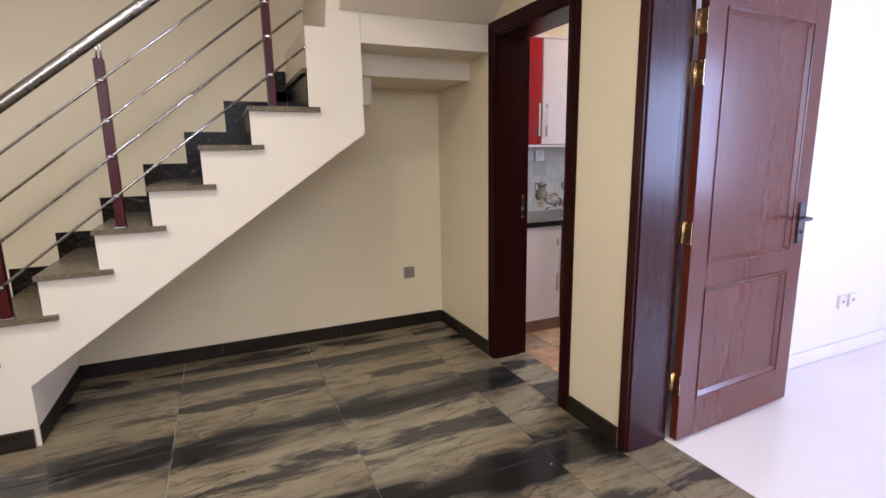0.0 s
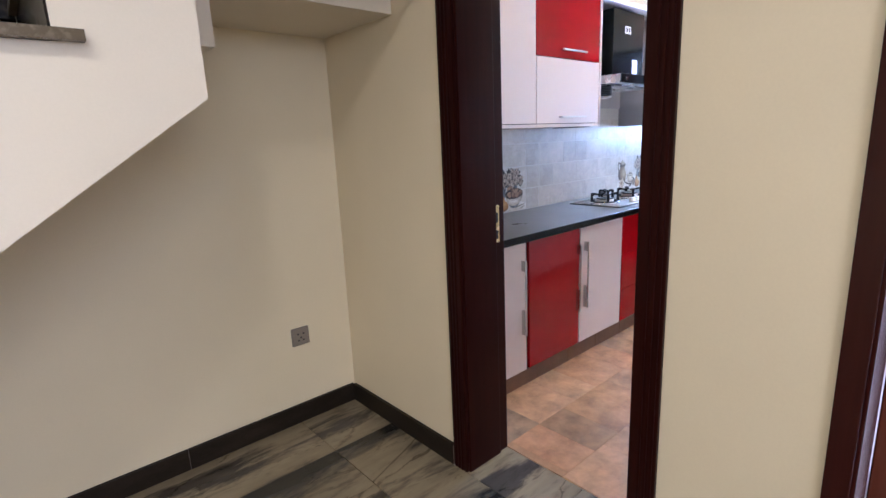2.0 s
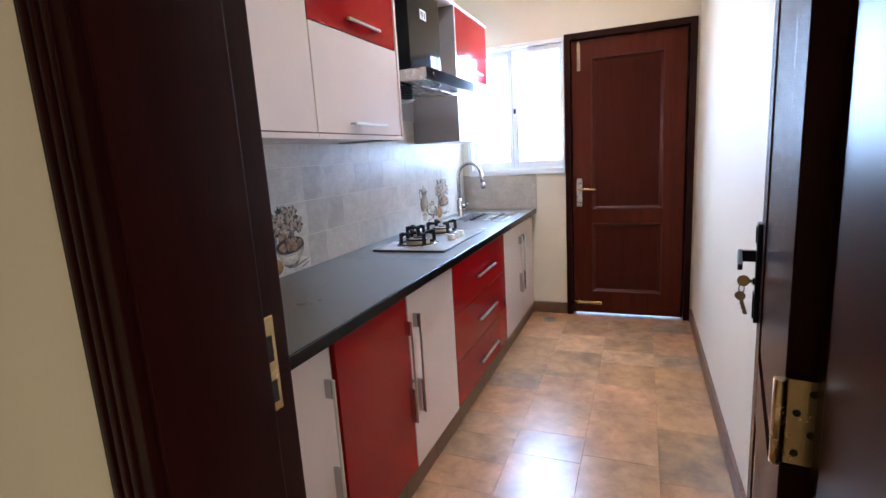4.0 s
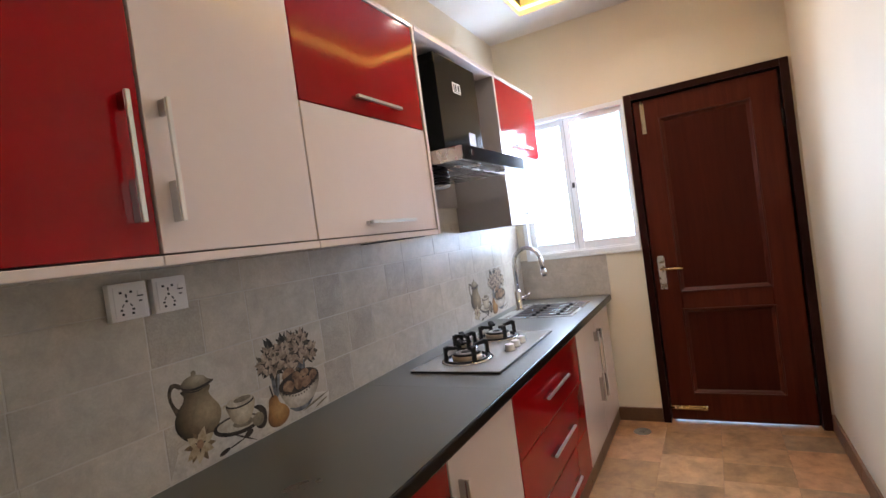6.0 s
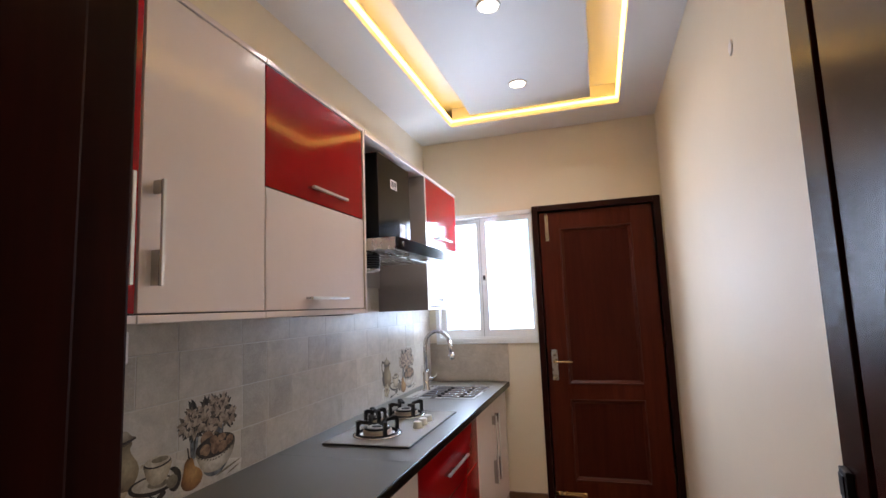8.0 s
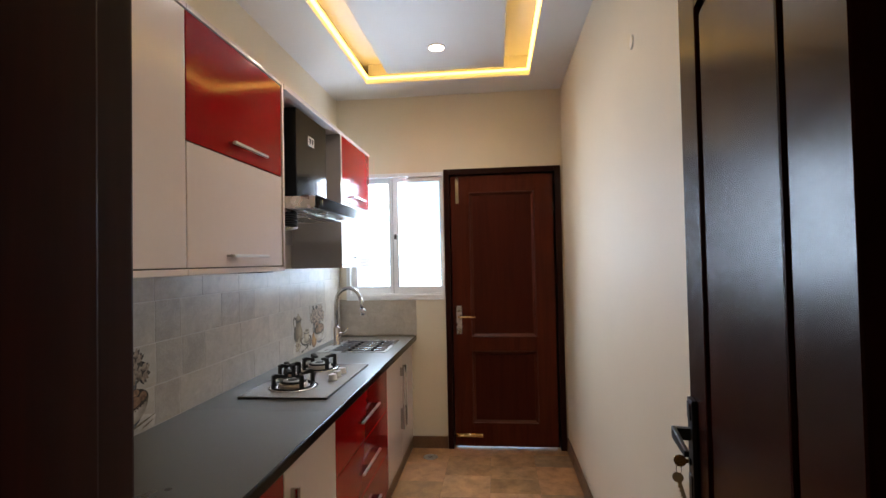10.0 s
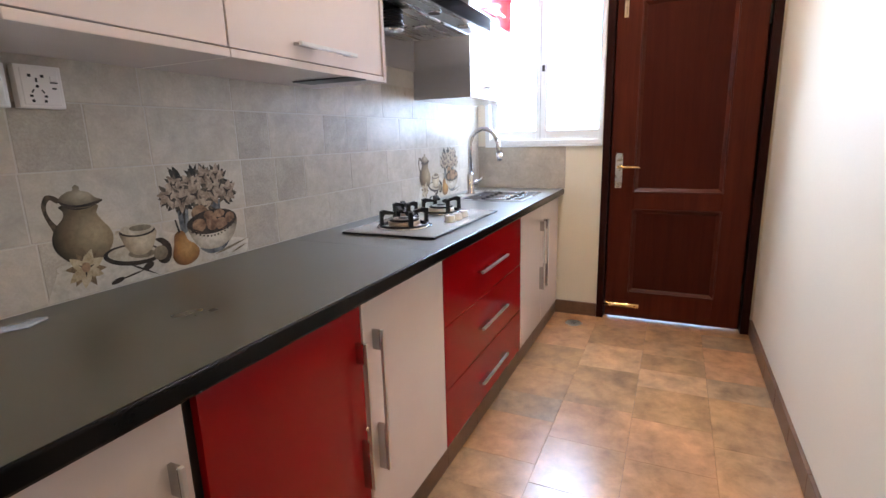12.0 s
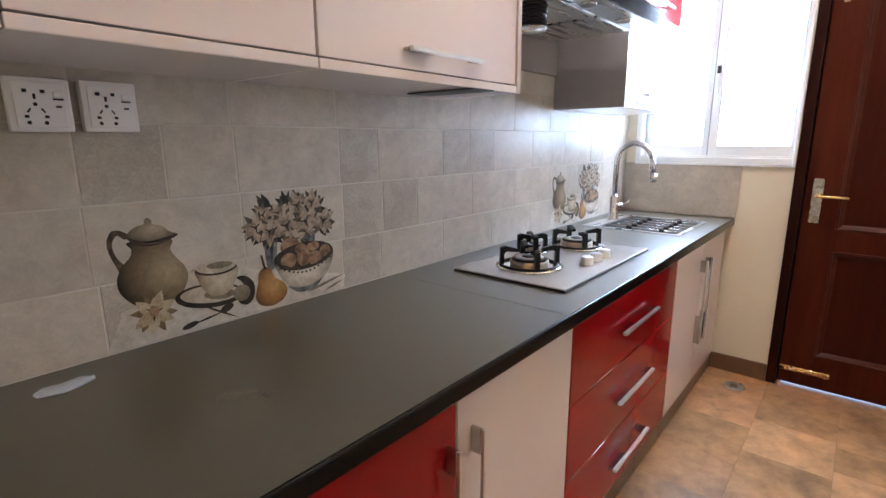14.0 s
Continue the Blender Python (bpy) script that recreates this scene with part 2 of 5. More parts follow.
# Back door panels: veneer darkened for the shade of the recess.
WOOD_PANEL = wood("mahogany_shaded_veneer", (0.056, 0.0105, 0.0056), (0.036, 0.0070, 0.0040), 2, 0.38, 0.0, 0.06)
# Mahogany copies with base tone and gloss set separately for each door or frame.
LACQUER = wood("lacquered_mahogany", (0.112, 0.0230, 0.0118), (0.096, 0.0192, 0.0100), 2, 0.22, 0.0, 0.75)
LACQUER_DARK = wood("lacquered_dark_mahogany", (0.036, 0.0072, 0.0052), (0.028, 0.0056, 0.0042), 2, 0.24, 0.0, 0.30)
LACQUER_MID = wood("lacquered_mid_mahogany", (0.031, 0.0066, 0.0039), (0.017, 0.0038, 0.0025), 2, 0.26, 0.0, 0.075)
WOOD_MOULD = wood("mahogany_moulding", (0.080, 0.0150, 0.0075), (0.050, 0.0095, 0.0048), 1, 0.30, 0.0, 0.20)
WOOD_POST = wood("red_stained_post", (0.075, 0.006, 0.007), (0.035, 0.003, 0.004), 2, 0.3, 0.0, 0.25)
RED = surface("red_high_gloss", (0.29, 0.0026, 0.0052), 0.10, vary=0.04, scale=2, relief=0.0, shine=0.28)
WHITE = surface("white_high_gloss", (0.74, 0.645, 0.625), 0.14, vary=0.02, scale=2, fine=40, relief=0.0)
CARCASS = surface("cabinet_board", (0.62, 0.58, 0.56), 0.4, vary=0.05)
# Near-black body colour stands in for deep shade in gaps between fronts.
CARCASS_SHADE = surface("shaded_cabinet_gap", (0.03, 0.022, 0.02), 0.5, vary=0.2)
# Boards round the hood: their shadow is put into the colour as grey.
NICHE = surface("shaded_cabinet_side", (0.34, 0.31, 0.30), 0.35, vary=0.06)
CHROME = surface("chrome", (0.78, 0.78, 0.80), 0.10, 1.0, vary=0.03, relief=0.0)
STEEL = surface("brushed_steel", (0.60, 0.59, 0.57), 0.28, 1.0, vary=0.08, scale=4, fine=120, stretch=(1, 8, 8))
RAIL_STEEL = surface("handrail_steel", (0.44, 0.415, 0.38), 0.27, 1.0, vary=0.08, scale=6)
# Sink steel at half tone, shade inside the bowl put into its colour.
BOWL_STEEL = surface("shaded_bowl_steel", (0.30, 0.30, 0.31), 0.30, 1.0, vary=0.08, scale=4, fine=120)
BURNER = surface("burner_alloy", (0.62, 0.52, 0.42), 0.3, 1.0, vary=0.1, scale=40)
SATIN = surface("satin_silver", (0.66, 0.655, 0.65), 0.30, 0.9, vary=0.05, scale=20)
POLISHED = surface("polished_steel", (0.50, 0.495, 0.49), 0.12, 1.0, vary=0.05, scale=20, relief=0.0)
BRASS = surface("worn_brass", (0.72, 0.52, 0.26), 0.26, 1.0, vary=0.15, scale=30)
NICKEL = surface("satin_nickel", (0.56, 0.47, 0.33), 0.30, 1.0, vary=0.08, scale=20)
GUNMETAL = surface("dark_satin_metal", (0.13, 0.13, 0.145), 0.30, 0.9, vary=0.1, scale=20)
BLACK_GLASS = surface("black_glass", (0.005, 0.006, 0.006), 0.12, vary=0.1, relief=0.0, shine=0.22)
BLACK_IRON = surface("black_enamel", (0.008, 0.008, 0.009), 0.42, shine=0.25, vary=0.2, scale=40, relief=0.05)
HOB_TOP = surface("hob_plate", (0.24, 0.225, 0.205), 0.24, 0.0, vary=0.05, relief=0.0, shine=0.8)
PLASTIC = surface("white_plastic", (0.76, 0.72, 0.69), 0.3, vary=0.03, relief=0.0)
PLASTIC_GREY = surface("grey_brown_plastic", (0.24, 0.205, 0.165), 0.35, vary=0.08)
DARK = surface("dark_hole", (0.012, 0.011, 0.010), 0.6, vary=0.1, relief=0.0)
ALU = surface("white_aluminium", (0.78, 0.80, 0.80), 0.3, vary=0.03, relief=0.0)
PAPER = surface("pale_sticker", (0.40, 0.41, 0.44), 0.25, vary=0.12, scale=40)
CONCRETE = surface("outdoor_concrete", (0.42, 0.40, 0.37), 0.8, vary=0.15, scale=2)
LED = glow("warm_led_strip", (1.0, 0.62, 0.14), 13.0)
SPOT = glow("downlight_disc", (1.0, 0.88, 0.74), 40.0)
# Outdoor surfaces emit by themselves, standing in for daylight on them.
OUT_WALL = glow("glowing_facade", (0.50, 0.76, 1.0), 3.6)
OUT_DIM = glow("glowing_facade_window", (0.55, 0.78, 0.95), 1.9)
OUT_YARD = glow("glowing_yard", (0.62, 0.80, 1.0), 8.0)
GLASS, _nt, _b = nodes_of("window_glass")
_b.inputs["Base Color"].default_value, _b.inputs["Roughness"].default_value = (0.95, 0.99, 0.98, 1), 0.02
_b.inputs["Transmission Weight"].default_value, _b.inputs["IOR"].default_value = 1.0, 1.45

# ---- mesh helpers ----


def add_box(bm, x0, x1, y0, y1, z0, z1, bevel=0.0, seg=2):
    g = bmesh.ops.create_cube(bm, size=1.0, matrix=Matrix.LocRotScale(((x0 + x1) / 2, (y0 + y1) / 2, (z0 + z1) / 2), None, (abs(x1 - x0), abs(y1 - y0), abs(z1 - z0))))
    if bevel:
        edges = list({e for v in g["verts"] for e in v.link_edges})
        bmesh.ops.bevel(bm, geom=edges, offset=bevel, segments=seg, affect="EDGES", profile=0.7)
    return bm


def box(x0, x1, y0, y1, z0, z1, bevel=0.0, seg=2):
    return add_box(bmesh.new(), x0, x1, y0, y1, z0, z1, bevel, seg)


def add_cyl(bm, a, b, r, n=16, r2=None):
    a, b = Vector(a), Vector(b)
    turn = (b - a).to_track_quat("Z", "Y")
    g = bmesh.ops.create_cone(bm, cap_ends=True, segments=n, radius1=r, radius2=r if r2 is None else r2, depth=(b - a).length, matrix=Matrix.LocRotScale((a + b) / 2, turn, None))
    for f in {f for v in g["verts"] for f in v.link_faces}:
        f.smooth = len(f.verts) == 4
    return bm


def cyl(a, b, r, n=16, r2=None):
    return add_cyl(bmesh.new(), a, b, r, n, r2)


def add_ball(bm, c, r, sx=1.0, sy=1.0, sz=1.0):
    g = bmesh.ops.create_uvsphere(bm, u_segments=14, v_segments=10, radius=r, matrix=Matrix.LocRotScale(c, None, (sx, sy, sz)))
    for f in {f for v in g["verts"] for f in v.link_faces}:
        f.smooth = True
    return bm


def add_tube(bm, pts, r, n=12):
    """A round tube along a line of points."""
    pts = [Vector(p) for p in pts]
    rings = []
    for i, p in enumerate(pts):
        d = (pts[min(i + 1, len(pts) - 1)] - pts[max(i - 1, 0)]).normalized()
        u = d.orthogonal().normalized() if not rings else (side - side.dot(d) * d).normalized()
        side, w = u, d.cross(u)
        rings.append([bm.verts.new(p + r * (math.cos(k * math.tau / n) * u + math.sin(k * math.tau / n) * w)) for k in range(n)])
    for a, b in zip(rings, rings[1:]):
        for k in range(n):
            bm.faces.new((a[k], a[(k + 1) % n], b[(k + 1) % n], b[k])).smooth = True
    bm.faces.new(rings[0][::-1]), bm.faces.new(rings[-1])
    return bm


def add_prism(bm, poly, axis, a, b):
    """A flat outline pushed along an axis from a to b. The outline's two numbers are the other axes, in order."""
    def place(p, v):
        c = list(p)
        c.insert(axis, v)
        return c
    lo = [bm.verts.new(place(p, a)) for p in poly]
    hi = [bm.verts.new(place(p, b)) for p in poly]
    bm.faces.new(lo[::-1]), bm.faces.new(hi)
    n = len(poly)
    for i in range(n):
        bm.faces.new((lo[i], lo[(i + 1) % n], hi[(i + 1) % n], hi[i]))
    bmesh.ops.recalc_face_normals(bm, faces=bm.faces[:])
    return bm


def prism(poly, axis, a, b):
    return add_prism(bmesh.new(), poly, axis, a, b)


def lathe(profile, c, n=28):
    """A turned body: (radius, height) pairs round an upright axis at c."""
    bm = bmesh.new()
    rings = [[bm.verts.new((c[0] + r * math.cos(k * math.tau / n), c[1] + r * math.sin(k * math.tau / n), c[2] + z)) for k in range(n)] for r, z in profile]
    for a, b in zip(rings, rings[1:]):
        for k in range(n):
            bm.faces.new((a[k], a[(k + 1) % n], b[(k + 1) % n], b[k])).smooth = True
    bm.faces.new(rings[0][::-1]), bm.faces.new(rings[-1])
    bmesh.ops.recalc_face_normals(bm, faces=bm.faces[:])
    return bm


BASE = {}


def mesh_of(name, bm, material):
    me = bpy.data.meshes.new(name)
    bm.to_mesh(me)
    bm.free()
    me.materials.append(material)
    return me


def thing(name, x, y, z, label, category, group="", rz=None):
    """An Empty at a thing's base. With rz the parts are built in its own axes; else in world axes."""
    ob = new(name)
    ob.empty_display_size = 0.05
    ob.matrix_world = pose(x, y, z, 0, 0, rz or 0)
    BASE[ob.name] = Vector((x, y, z)) if rz is None else Vector()
    return tagged(ob, label, category, group)


def part(name, bm, material, parent, label=""):
    shift = BASE[parent.name]
    for v in bm.verts:
        v.co -= shift
    ob = new(name, mesh_of(name, bm, material))
    ob.parent = parent
    BASE[ob.name] = shift
    return tagged(ob, label)


def setting(name, bm, material, label=""):
    ob = new(name, mesh_of(name, bm, material))
    BASE[ob.name] = Vector()
    return tagged(ob, label, kind="structure")


def piece(name, me, parent, x, y, z):
    """One piece of a floor or wall, on a mesh that alike pieces share."""
    ob = new(name, me)
    ob.parent = parent
    ob.location = (x, y, z)
    return ob

# ---- structure: plan in metres, hall at x < 1.52, kitchen and front room beyond ----
XH, XK = 1.52, 1.75          # faces of the wall with the two doors
XE = 5.11                    # kitchen's end wall
YW, YP, YR = 3.765, 2.02, 1.945  # cabinet wall; partition, kitchen side and room side
KD0, KD1 = 2.114, 2.966       # kitchen door frame, outer edges
RD0, RD1 = 0.40, 1.746        # room door frame, outer edges
DOOR_TOP = 2.13
TALL = 3.1

setting("wall_doors", add_box(add_box(add_box(add_box(add_box(bmesh.new(), XH, XK, KD1, YW, 0, TALL), XH, XK, RD1, KD0, 0, TALL), XH, XK, -3.2, RD0, 0, TALL), XH, XK, KD0, KD1, DOOR_TOP, TALL), XH, XK, RD0, RD1, DOOR_TOP, TALL), PAINT, "cream painted wall with two doorways")
setting("wall_stairs", box(-3.2, XK, YW, YW + 0.2, 0, TALL), PAINT, "cream painted wall behind the stairs")
setting("wall_kitchen_tiled", box(XK, XE + 0.23, YW, YW + 0.2, 0, 2.9), KITCHEN_PAINT)
setting("wall_hall_left", box(-3.4, -3.2, -3.4, YW + 0.2, 0, TALL), PAINT)
# The high opening in the hall's back wall is added for the fill lamp.
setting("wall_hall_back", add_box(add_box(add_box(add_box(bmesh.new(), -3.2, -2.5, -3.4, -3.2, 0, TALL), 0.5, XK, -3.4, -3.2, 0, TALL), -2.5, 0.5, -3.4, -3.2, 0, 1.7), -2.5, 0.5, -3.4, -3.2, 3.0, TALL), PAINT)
setting("ceiling_hall", box(-3.4, XK, -3.4, YW + 0.2, TALL, TALL + 0.15), CEILING_PAINT)
setting("wall_partition", box(XK, XE + 0.23, YR, YP, 0, 2.95), KITCHEN_PAINT, "painted partition beside the kitchen door")
setting("wall_room_face", box(XK, XE + 0.2, YR - 0.006, YR - 0.002, 0.0, 2.9), WHITE_PAINT)
setting("wall_room_far", add_box(add_box(add_box(add_box(bmesh.new(), XE + 0.2, XE + 0.4, -3.4, -2.6, 0, 2.95), XE + 0.2, XE + 0.4, -0.6, YR - 0.01, 0, 2.95), XE + 0.2, XE + 0.4, -2.6, -0.6, 0, 0.8), XE + 0.2, XE + 0.4, -2.6, -0.6, 2.4, 2.95), WHITE_PAINT)
setting("wall_room_back", add_box(add_box(add_box(add_box(bmesh.new(), XK, 2.2, -3.4, -3.2, 0, 2.95), 4.8, XE + 0.2, -3.4, -3.2, 0, 2.95), 2.2, 4.8, -3.4, -3.2, 0, 0.65), 2.2, 4.8, -3.4, -3.2, 2.55, 2.95), WHITE_PAINT)
setting("ceiling_room", box(XK, XE + 0.4, -3.4, YR - 0.01, 2.95, 3.1), CEILING_PAINT)

# end wall with window and back door openings
WY0, WY1, WZ0, WZ1 = 2.925, 3.70, 1.142, 2.115
DY0, DY1 = 2.036, 2.92
wall_end = bmesh.new()
for b in ((YP, DY0, 0, 2.95), (DY0, DY1, DOOR_TOP, 2.95), (DY1, WY0, 0, 2.95), (WY0, WY1, 0, WZ0), (WY0, WY1, WZ1, 2.95), (WY1, YW, 0, 2.95)):
    add_box(wall_end, XE, XE + 0.23, *b)
setting("wall_kitchen_end", wall_end, KITCHEN_PAINT, "cream painted end wall with window and back door")

# kitchen ceiling with a lit recess
CZ = 2.713
TX0, TX1, TY0, TY1 = 2.1, 4.79, 2.270, 3.430
ceil = bmesh.new()
for b in ((XK, TX0, YP, YW), (TX1, XE, YP, YW), (TX0, TX1, YP, TY0), (TX0, TX1, TY1, YW)):
    add_box(ceil, *b, CZ, CZ + 0.03)
add_box(ceil, XK, XE, YP, YW, CZ + 0.16, CZ + 0.24)
for b in ((TX0 - 0.08, TX0 - 0.05, TY0, TY1), (TX1 + 0.05, TX1 + 0.08, TY0, TY1), (TX0 - 0.05, TX1 + 0.05, TY0 - 0.08, TY0 - 0.05), (TX0 - 0.05, TX1 + 0.05, TY1 + 0.05, TY1 + 0.08)):
    add_box(ceil, *b, CZ + 0.03, CZ + 0.16)
PX0, PX1, PY0, PY1, PZ = 2.25, 4.71, 2.447, 3.262, 2.75
add_box(ceil, PX0, PX1, PY0, PY1, PZ, CZ + 0.16, 0.004)
setting("ceiling_kitchen", ceil, CEILING_PAINT, "white false ceiling with a recessed tray")

strip = thing("led_strip_light", (TX0 + TX1) / 2, (TY0 + TY1) / 2, CZ + 0.03, "glowing yellow strip light hidden in the ceiling tray", "strip light")
for b in ((TX0, TX0 + 0.02, TY0, TY1), (TX1 - 0.02, TX1, TY0, TY1), (TX0 + 0.02, TX1 - 0.02, TY0, TY0 + 0.02), (TX0 + 0.02, TX1 - 0.02, TY1 - 0.02, TY1)):
    part("strip", box(*b, CZ + 0.032, CZ + 0.044), LED, strip)


def downlight(x, y, z, label, group):
    d = thing("downlight", x, y, z, label, "ceiling light", group, rz=0)
    part("trim_ring", lathe([(0.044, 0.0), (0.046, -0.006), (0.054, -0.006), (0.057, 0.0)], (0, 0, 0)), PLASTIC, d)
    part("lens", cyl((0, 0, -0.002), (0, 0, -0.0075), 0.043, 24), SPOT, d)
    return d


spot = downlight(*KITCHEN_LIGHTS[0], PZ, "small round glowing downlight in the ceiling tray", "tray downlights")
for x, y in KITCHEN_LIGHTS[1:]:
    copy_thing(spot, pose(x, y, PZ))
spot = downlight(*HALL_LIGHTS[0], TALL, "small round glowing downlight in the hall ceiling", "hall downlights")
for x, y in HALL_LIGHTS[1:]:
    copy_thing(spot, pose(x, y, TALL))

# floors
floor_hall = setting("floor_hall", add_box(bmesh.new(), -3.2, XK + 0.01, -3.2, YW, -0.12, -0.006), GROUT, "grey-brown stone tile floor with dark bands")
floor_kitchen = setting("floor_kitchen", box(XK + 0.01, XE + 0.23, YP, YW, -0.12, -0.005), GROUT_DARK, "rust and grey slate-look tile floor")
setting("floor_room", box(XK + 0.01, XE + 0.2, -3.2, YR - 0.01, -0.12, -0.001), ROOM_TILE, "glossy white tile floor")
setting("ground", box(XE + 0.23, 30, -15, 20, -0.3, -0.02), CONCRETE)
# Glowing backdrop; the yard sheet is added to brighten the kitchen ceiling.
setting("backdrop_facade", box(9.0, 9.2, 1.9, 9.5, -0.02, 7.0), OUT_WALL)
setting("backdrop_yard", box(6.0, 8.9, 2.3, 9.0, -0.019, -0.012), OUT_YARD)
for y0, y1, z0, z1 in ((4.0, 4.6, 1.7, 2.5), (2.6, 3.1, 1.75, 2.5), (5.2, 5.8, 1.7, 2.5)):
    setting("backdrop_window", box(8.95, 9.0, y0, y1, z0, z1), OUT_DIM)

# skirtings
def skirting(name, x0, x1, y0, y1, h, material, step=0.6):
    base = setting(name, box(x0, x1, y0, y1, 0, h - 0.006), GROUT_DARK)
    along = 0 if x1 - x0 > y1 - y0 else 1
    a, b = ((x0, x1), (y0, y1))[along]
    n = max(1, round((b - a) / step))
    w = (b - a) / n
    for i in range(n):
        lo, hi = a + i * w + 0.0008, a + (i + 1) * w - 0.0008
        bm = box(lo, hi, y0 - 0.003, y1 + 0.003, 0.001, h, 0.0015, 1) if along == 0 else box(x0 - 0.003, x1 + 0.003, lo, hi, 0.001, h, 0.0015, 1)
        part("skirting_tile", bm, material, base)


skirting("baseboard_stairs", -0.98, XH - 0.012, YW - 0.014, YW - 0.003, 0.095, SKIRT_DARK, 0.8)
skirting("baseboard_nook", XH - 0.014, XH - 0.003, KD1 + 0.002, YW - 0.018, 0.095, SKIRT_DARK, 0.8)
skirting("baseboard_doors", XH - 0.014, XH - 0.003, RD1 + 0.002, KD0 - 0.002, 0.095, SKIRT_DARK, 0.4)
skirting("baseboard_stair_end", -0.982, -0.971, 2.975, YW - 0.018, 0.095, SKIRT_DARK, 0.8)
skirting("baseboard_stringer", -1.75, -0.99, 2.948, 2.96, 0.095, SKIRT_DARK, 0.8)
skirting("baseboard_partition", XK + 0.02, XE - 0.002, YP + 0.003, YP + 0.012, 0.09, SKIRT_BROWN, 0.3)
skirting("baseboard_end", XE - 0.013, XE - 0.003, DY1 + 0.002, 3.20, 0.09, SKIRT_BROWN, 0.3)
skirting("baseboard_room", XK + 0.03, XE + 0.19, YR - 0.02, YR - 0.01, 0.09, WHITE_PAINT, 0.6)

# ---- stairs ----
SY = 2.965                    # open side of the stairs
RISE, RUN = 0.1945, 0.2465


def tread_top(k):
    return 1.617 - RISE * (8 - k)


def riser_x(k):
    return 0.106 - RUN * (8 - k) if k < 9 else 0.409


stairs = thing("staircase", -0.9, 3.36, 0, "white-sided staircase with dark brown granite treads", "stairs")
outline = [(riser_x(1), 0.0)]
for k in range(1, 9):
    outline += [(riser_x(k), tread_top(k) - 0.025), (riser_x(k + 1), tread_top(k) - 0.025)]
outline += [(0.412, 2.03), (0.52, 2.03), (0.56, 2.45), (0.71, 2.45), (0.71, 1.48), (-0.972, 0.308), (-0.972, 0.0)]
part("stringer", prism(outline, 1, SY, YW - 0.002), STAIR_PAINT, stairs)
for k in range(1, 9):
    x0, x1 = riser_x(k) - 0.008, riser_x(k + 1) + (0.058 if k < 8 else 0.055)
    # the slab's free edge reaches past the next riser
    slab = [(x0, SY - 0.03), (x1, SY - 0.03), (x1, SY - 0.001), (riser_x(k + 1) - 0.006, SY - 0.001), (riser_x(k + 1) - 0.006, YW - 0.004), (x0, YW - 0.004)]
    part("tread", prism(slab, 2, tread_top(k) - 0.024, tread_top(k)), TREAD, stairs)
    part("riser", box(riser_x(k) - 0.004, riser_x(k) - 0.0005, SY + 0.004, YW - 0.005, tread_top(k - 1) + 0.001, tread_top(k) - 0.025), GRANITE, stairs)
    xb = riser_x(k + 1)
    skirt = [(x0, tread_top(k) + 0.001), (xb - 0.006, tread_top(k) + 0.001), (xb - 0.006, tread_top(k + 1) - 0.026), (xb - 0.1, tread_top(k + 1) - 0.026), (xb - 0.1, tread_top(k) + 0.1), (x0, tread_top(k) + 0.1)]
    part("wall_skirt", prism([(xb - 0.006 if i in (1, 2) else a, z) for i, (a, z) in enumerate(skirt)], 1, YW - 0.018, YW - 0.004), GRANITE, stairs)
    # stepped upstand above the tread behind
    if k < 8:
        part("wall_skirt", box(xb - 0.1, xb - 0.008, YW - 0.018, YW - 0.004, tread_top(k + 1) - 0.025, tread_top(k + 1) + 0.1), GRANITE, stairs)
part("winder_riser", box(0.404, 0.411, SY + 0.004, YW - 0.02, 1.619, 1.792), GRANITE, stairs)
part("winder_tread", prism([(0.385, SY + 0.01), (0.405, SY - 0.012), (0.425, SY + 0.02), (0.411, YW - 0.02), (0.385, YW - 0.02)], 2, 1.794, 1.818), TREAD, stairs)
part("wall_skirt", box(0.31, 0.402, YW - 0.018, YW - 0.004, 1.72, 1.915), GRANITE, stairs)

landing = thing("stair_landing", 1.11, 3.36, 1.66, "white landing and upper flight above the nook", "stairs")
add = bmesh.new()
add_box(add, 0.712, XH - 0.001, SY, 3.235, 1.965, 2.12)
part("beam", add, STAIR_PAINT, landing)
part("winder_soffit", box(0.712, XH - 0.001, 3.235, YW - 0.003, 1.834, 2.12), STAIR_PAINT, landing)
part("winder_soffit", box(0.712, 0.86, 3.30, YW - 0.003, 1.67, 1.834), STAIR_PAINT, landing)
part("upper_flight", prism([(SY + 0.0, 2.122), (SY + 0.0, 2.5), (1.75, 3.09), (1.30, 3.09)][::-1], 0, 0.60, XH - 0.001), STAIR_PAINT, landing)

railing = thing("stair_railing", -0.52, 3.0, tread_top(5), "steel handrail and rods on dark red wooden posts", "railing")
RY = 3.0
posts = ((-1.53, 1), (-1.022, 3), (-0.523, 5), (0.226, 8))


def rail_z(x):
    return 1.907 + 0.788 * (x + 0.525)


for x, k in posts:
    top = rail_z(x) - 0.092
    part("post", box(x - 0.021, x + 0.021, RY - 0.021, RY + 0.021, tread_top(k) + 0.001, top, 0.004), WOOD_POST, railing, "dark red stained post")
    part("base_plate", box(x - 0.026, x + 0.026, RY - 0.026, RY + 0.026, tread_top(k) + 0.0005, tread_top(k) + 0.004, 0.001, 1), STEEL, railing)
    part("rail_bracket", add_tube(add_tube(bmesh.new(), [(x - 0.008, RY, top), (x - 0.004, RY, top + 0.05), (x + 0.004, RY, top + 0.09)], 0.005), [(x + 0.012, RY, top), (x + 0.012, RY, top + 0.06), (x + 0.01, RY, top + 0.1)], 0.005), CHROME, railing)
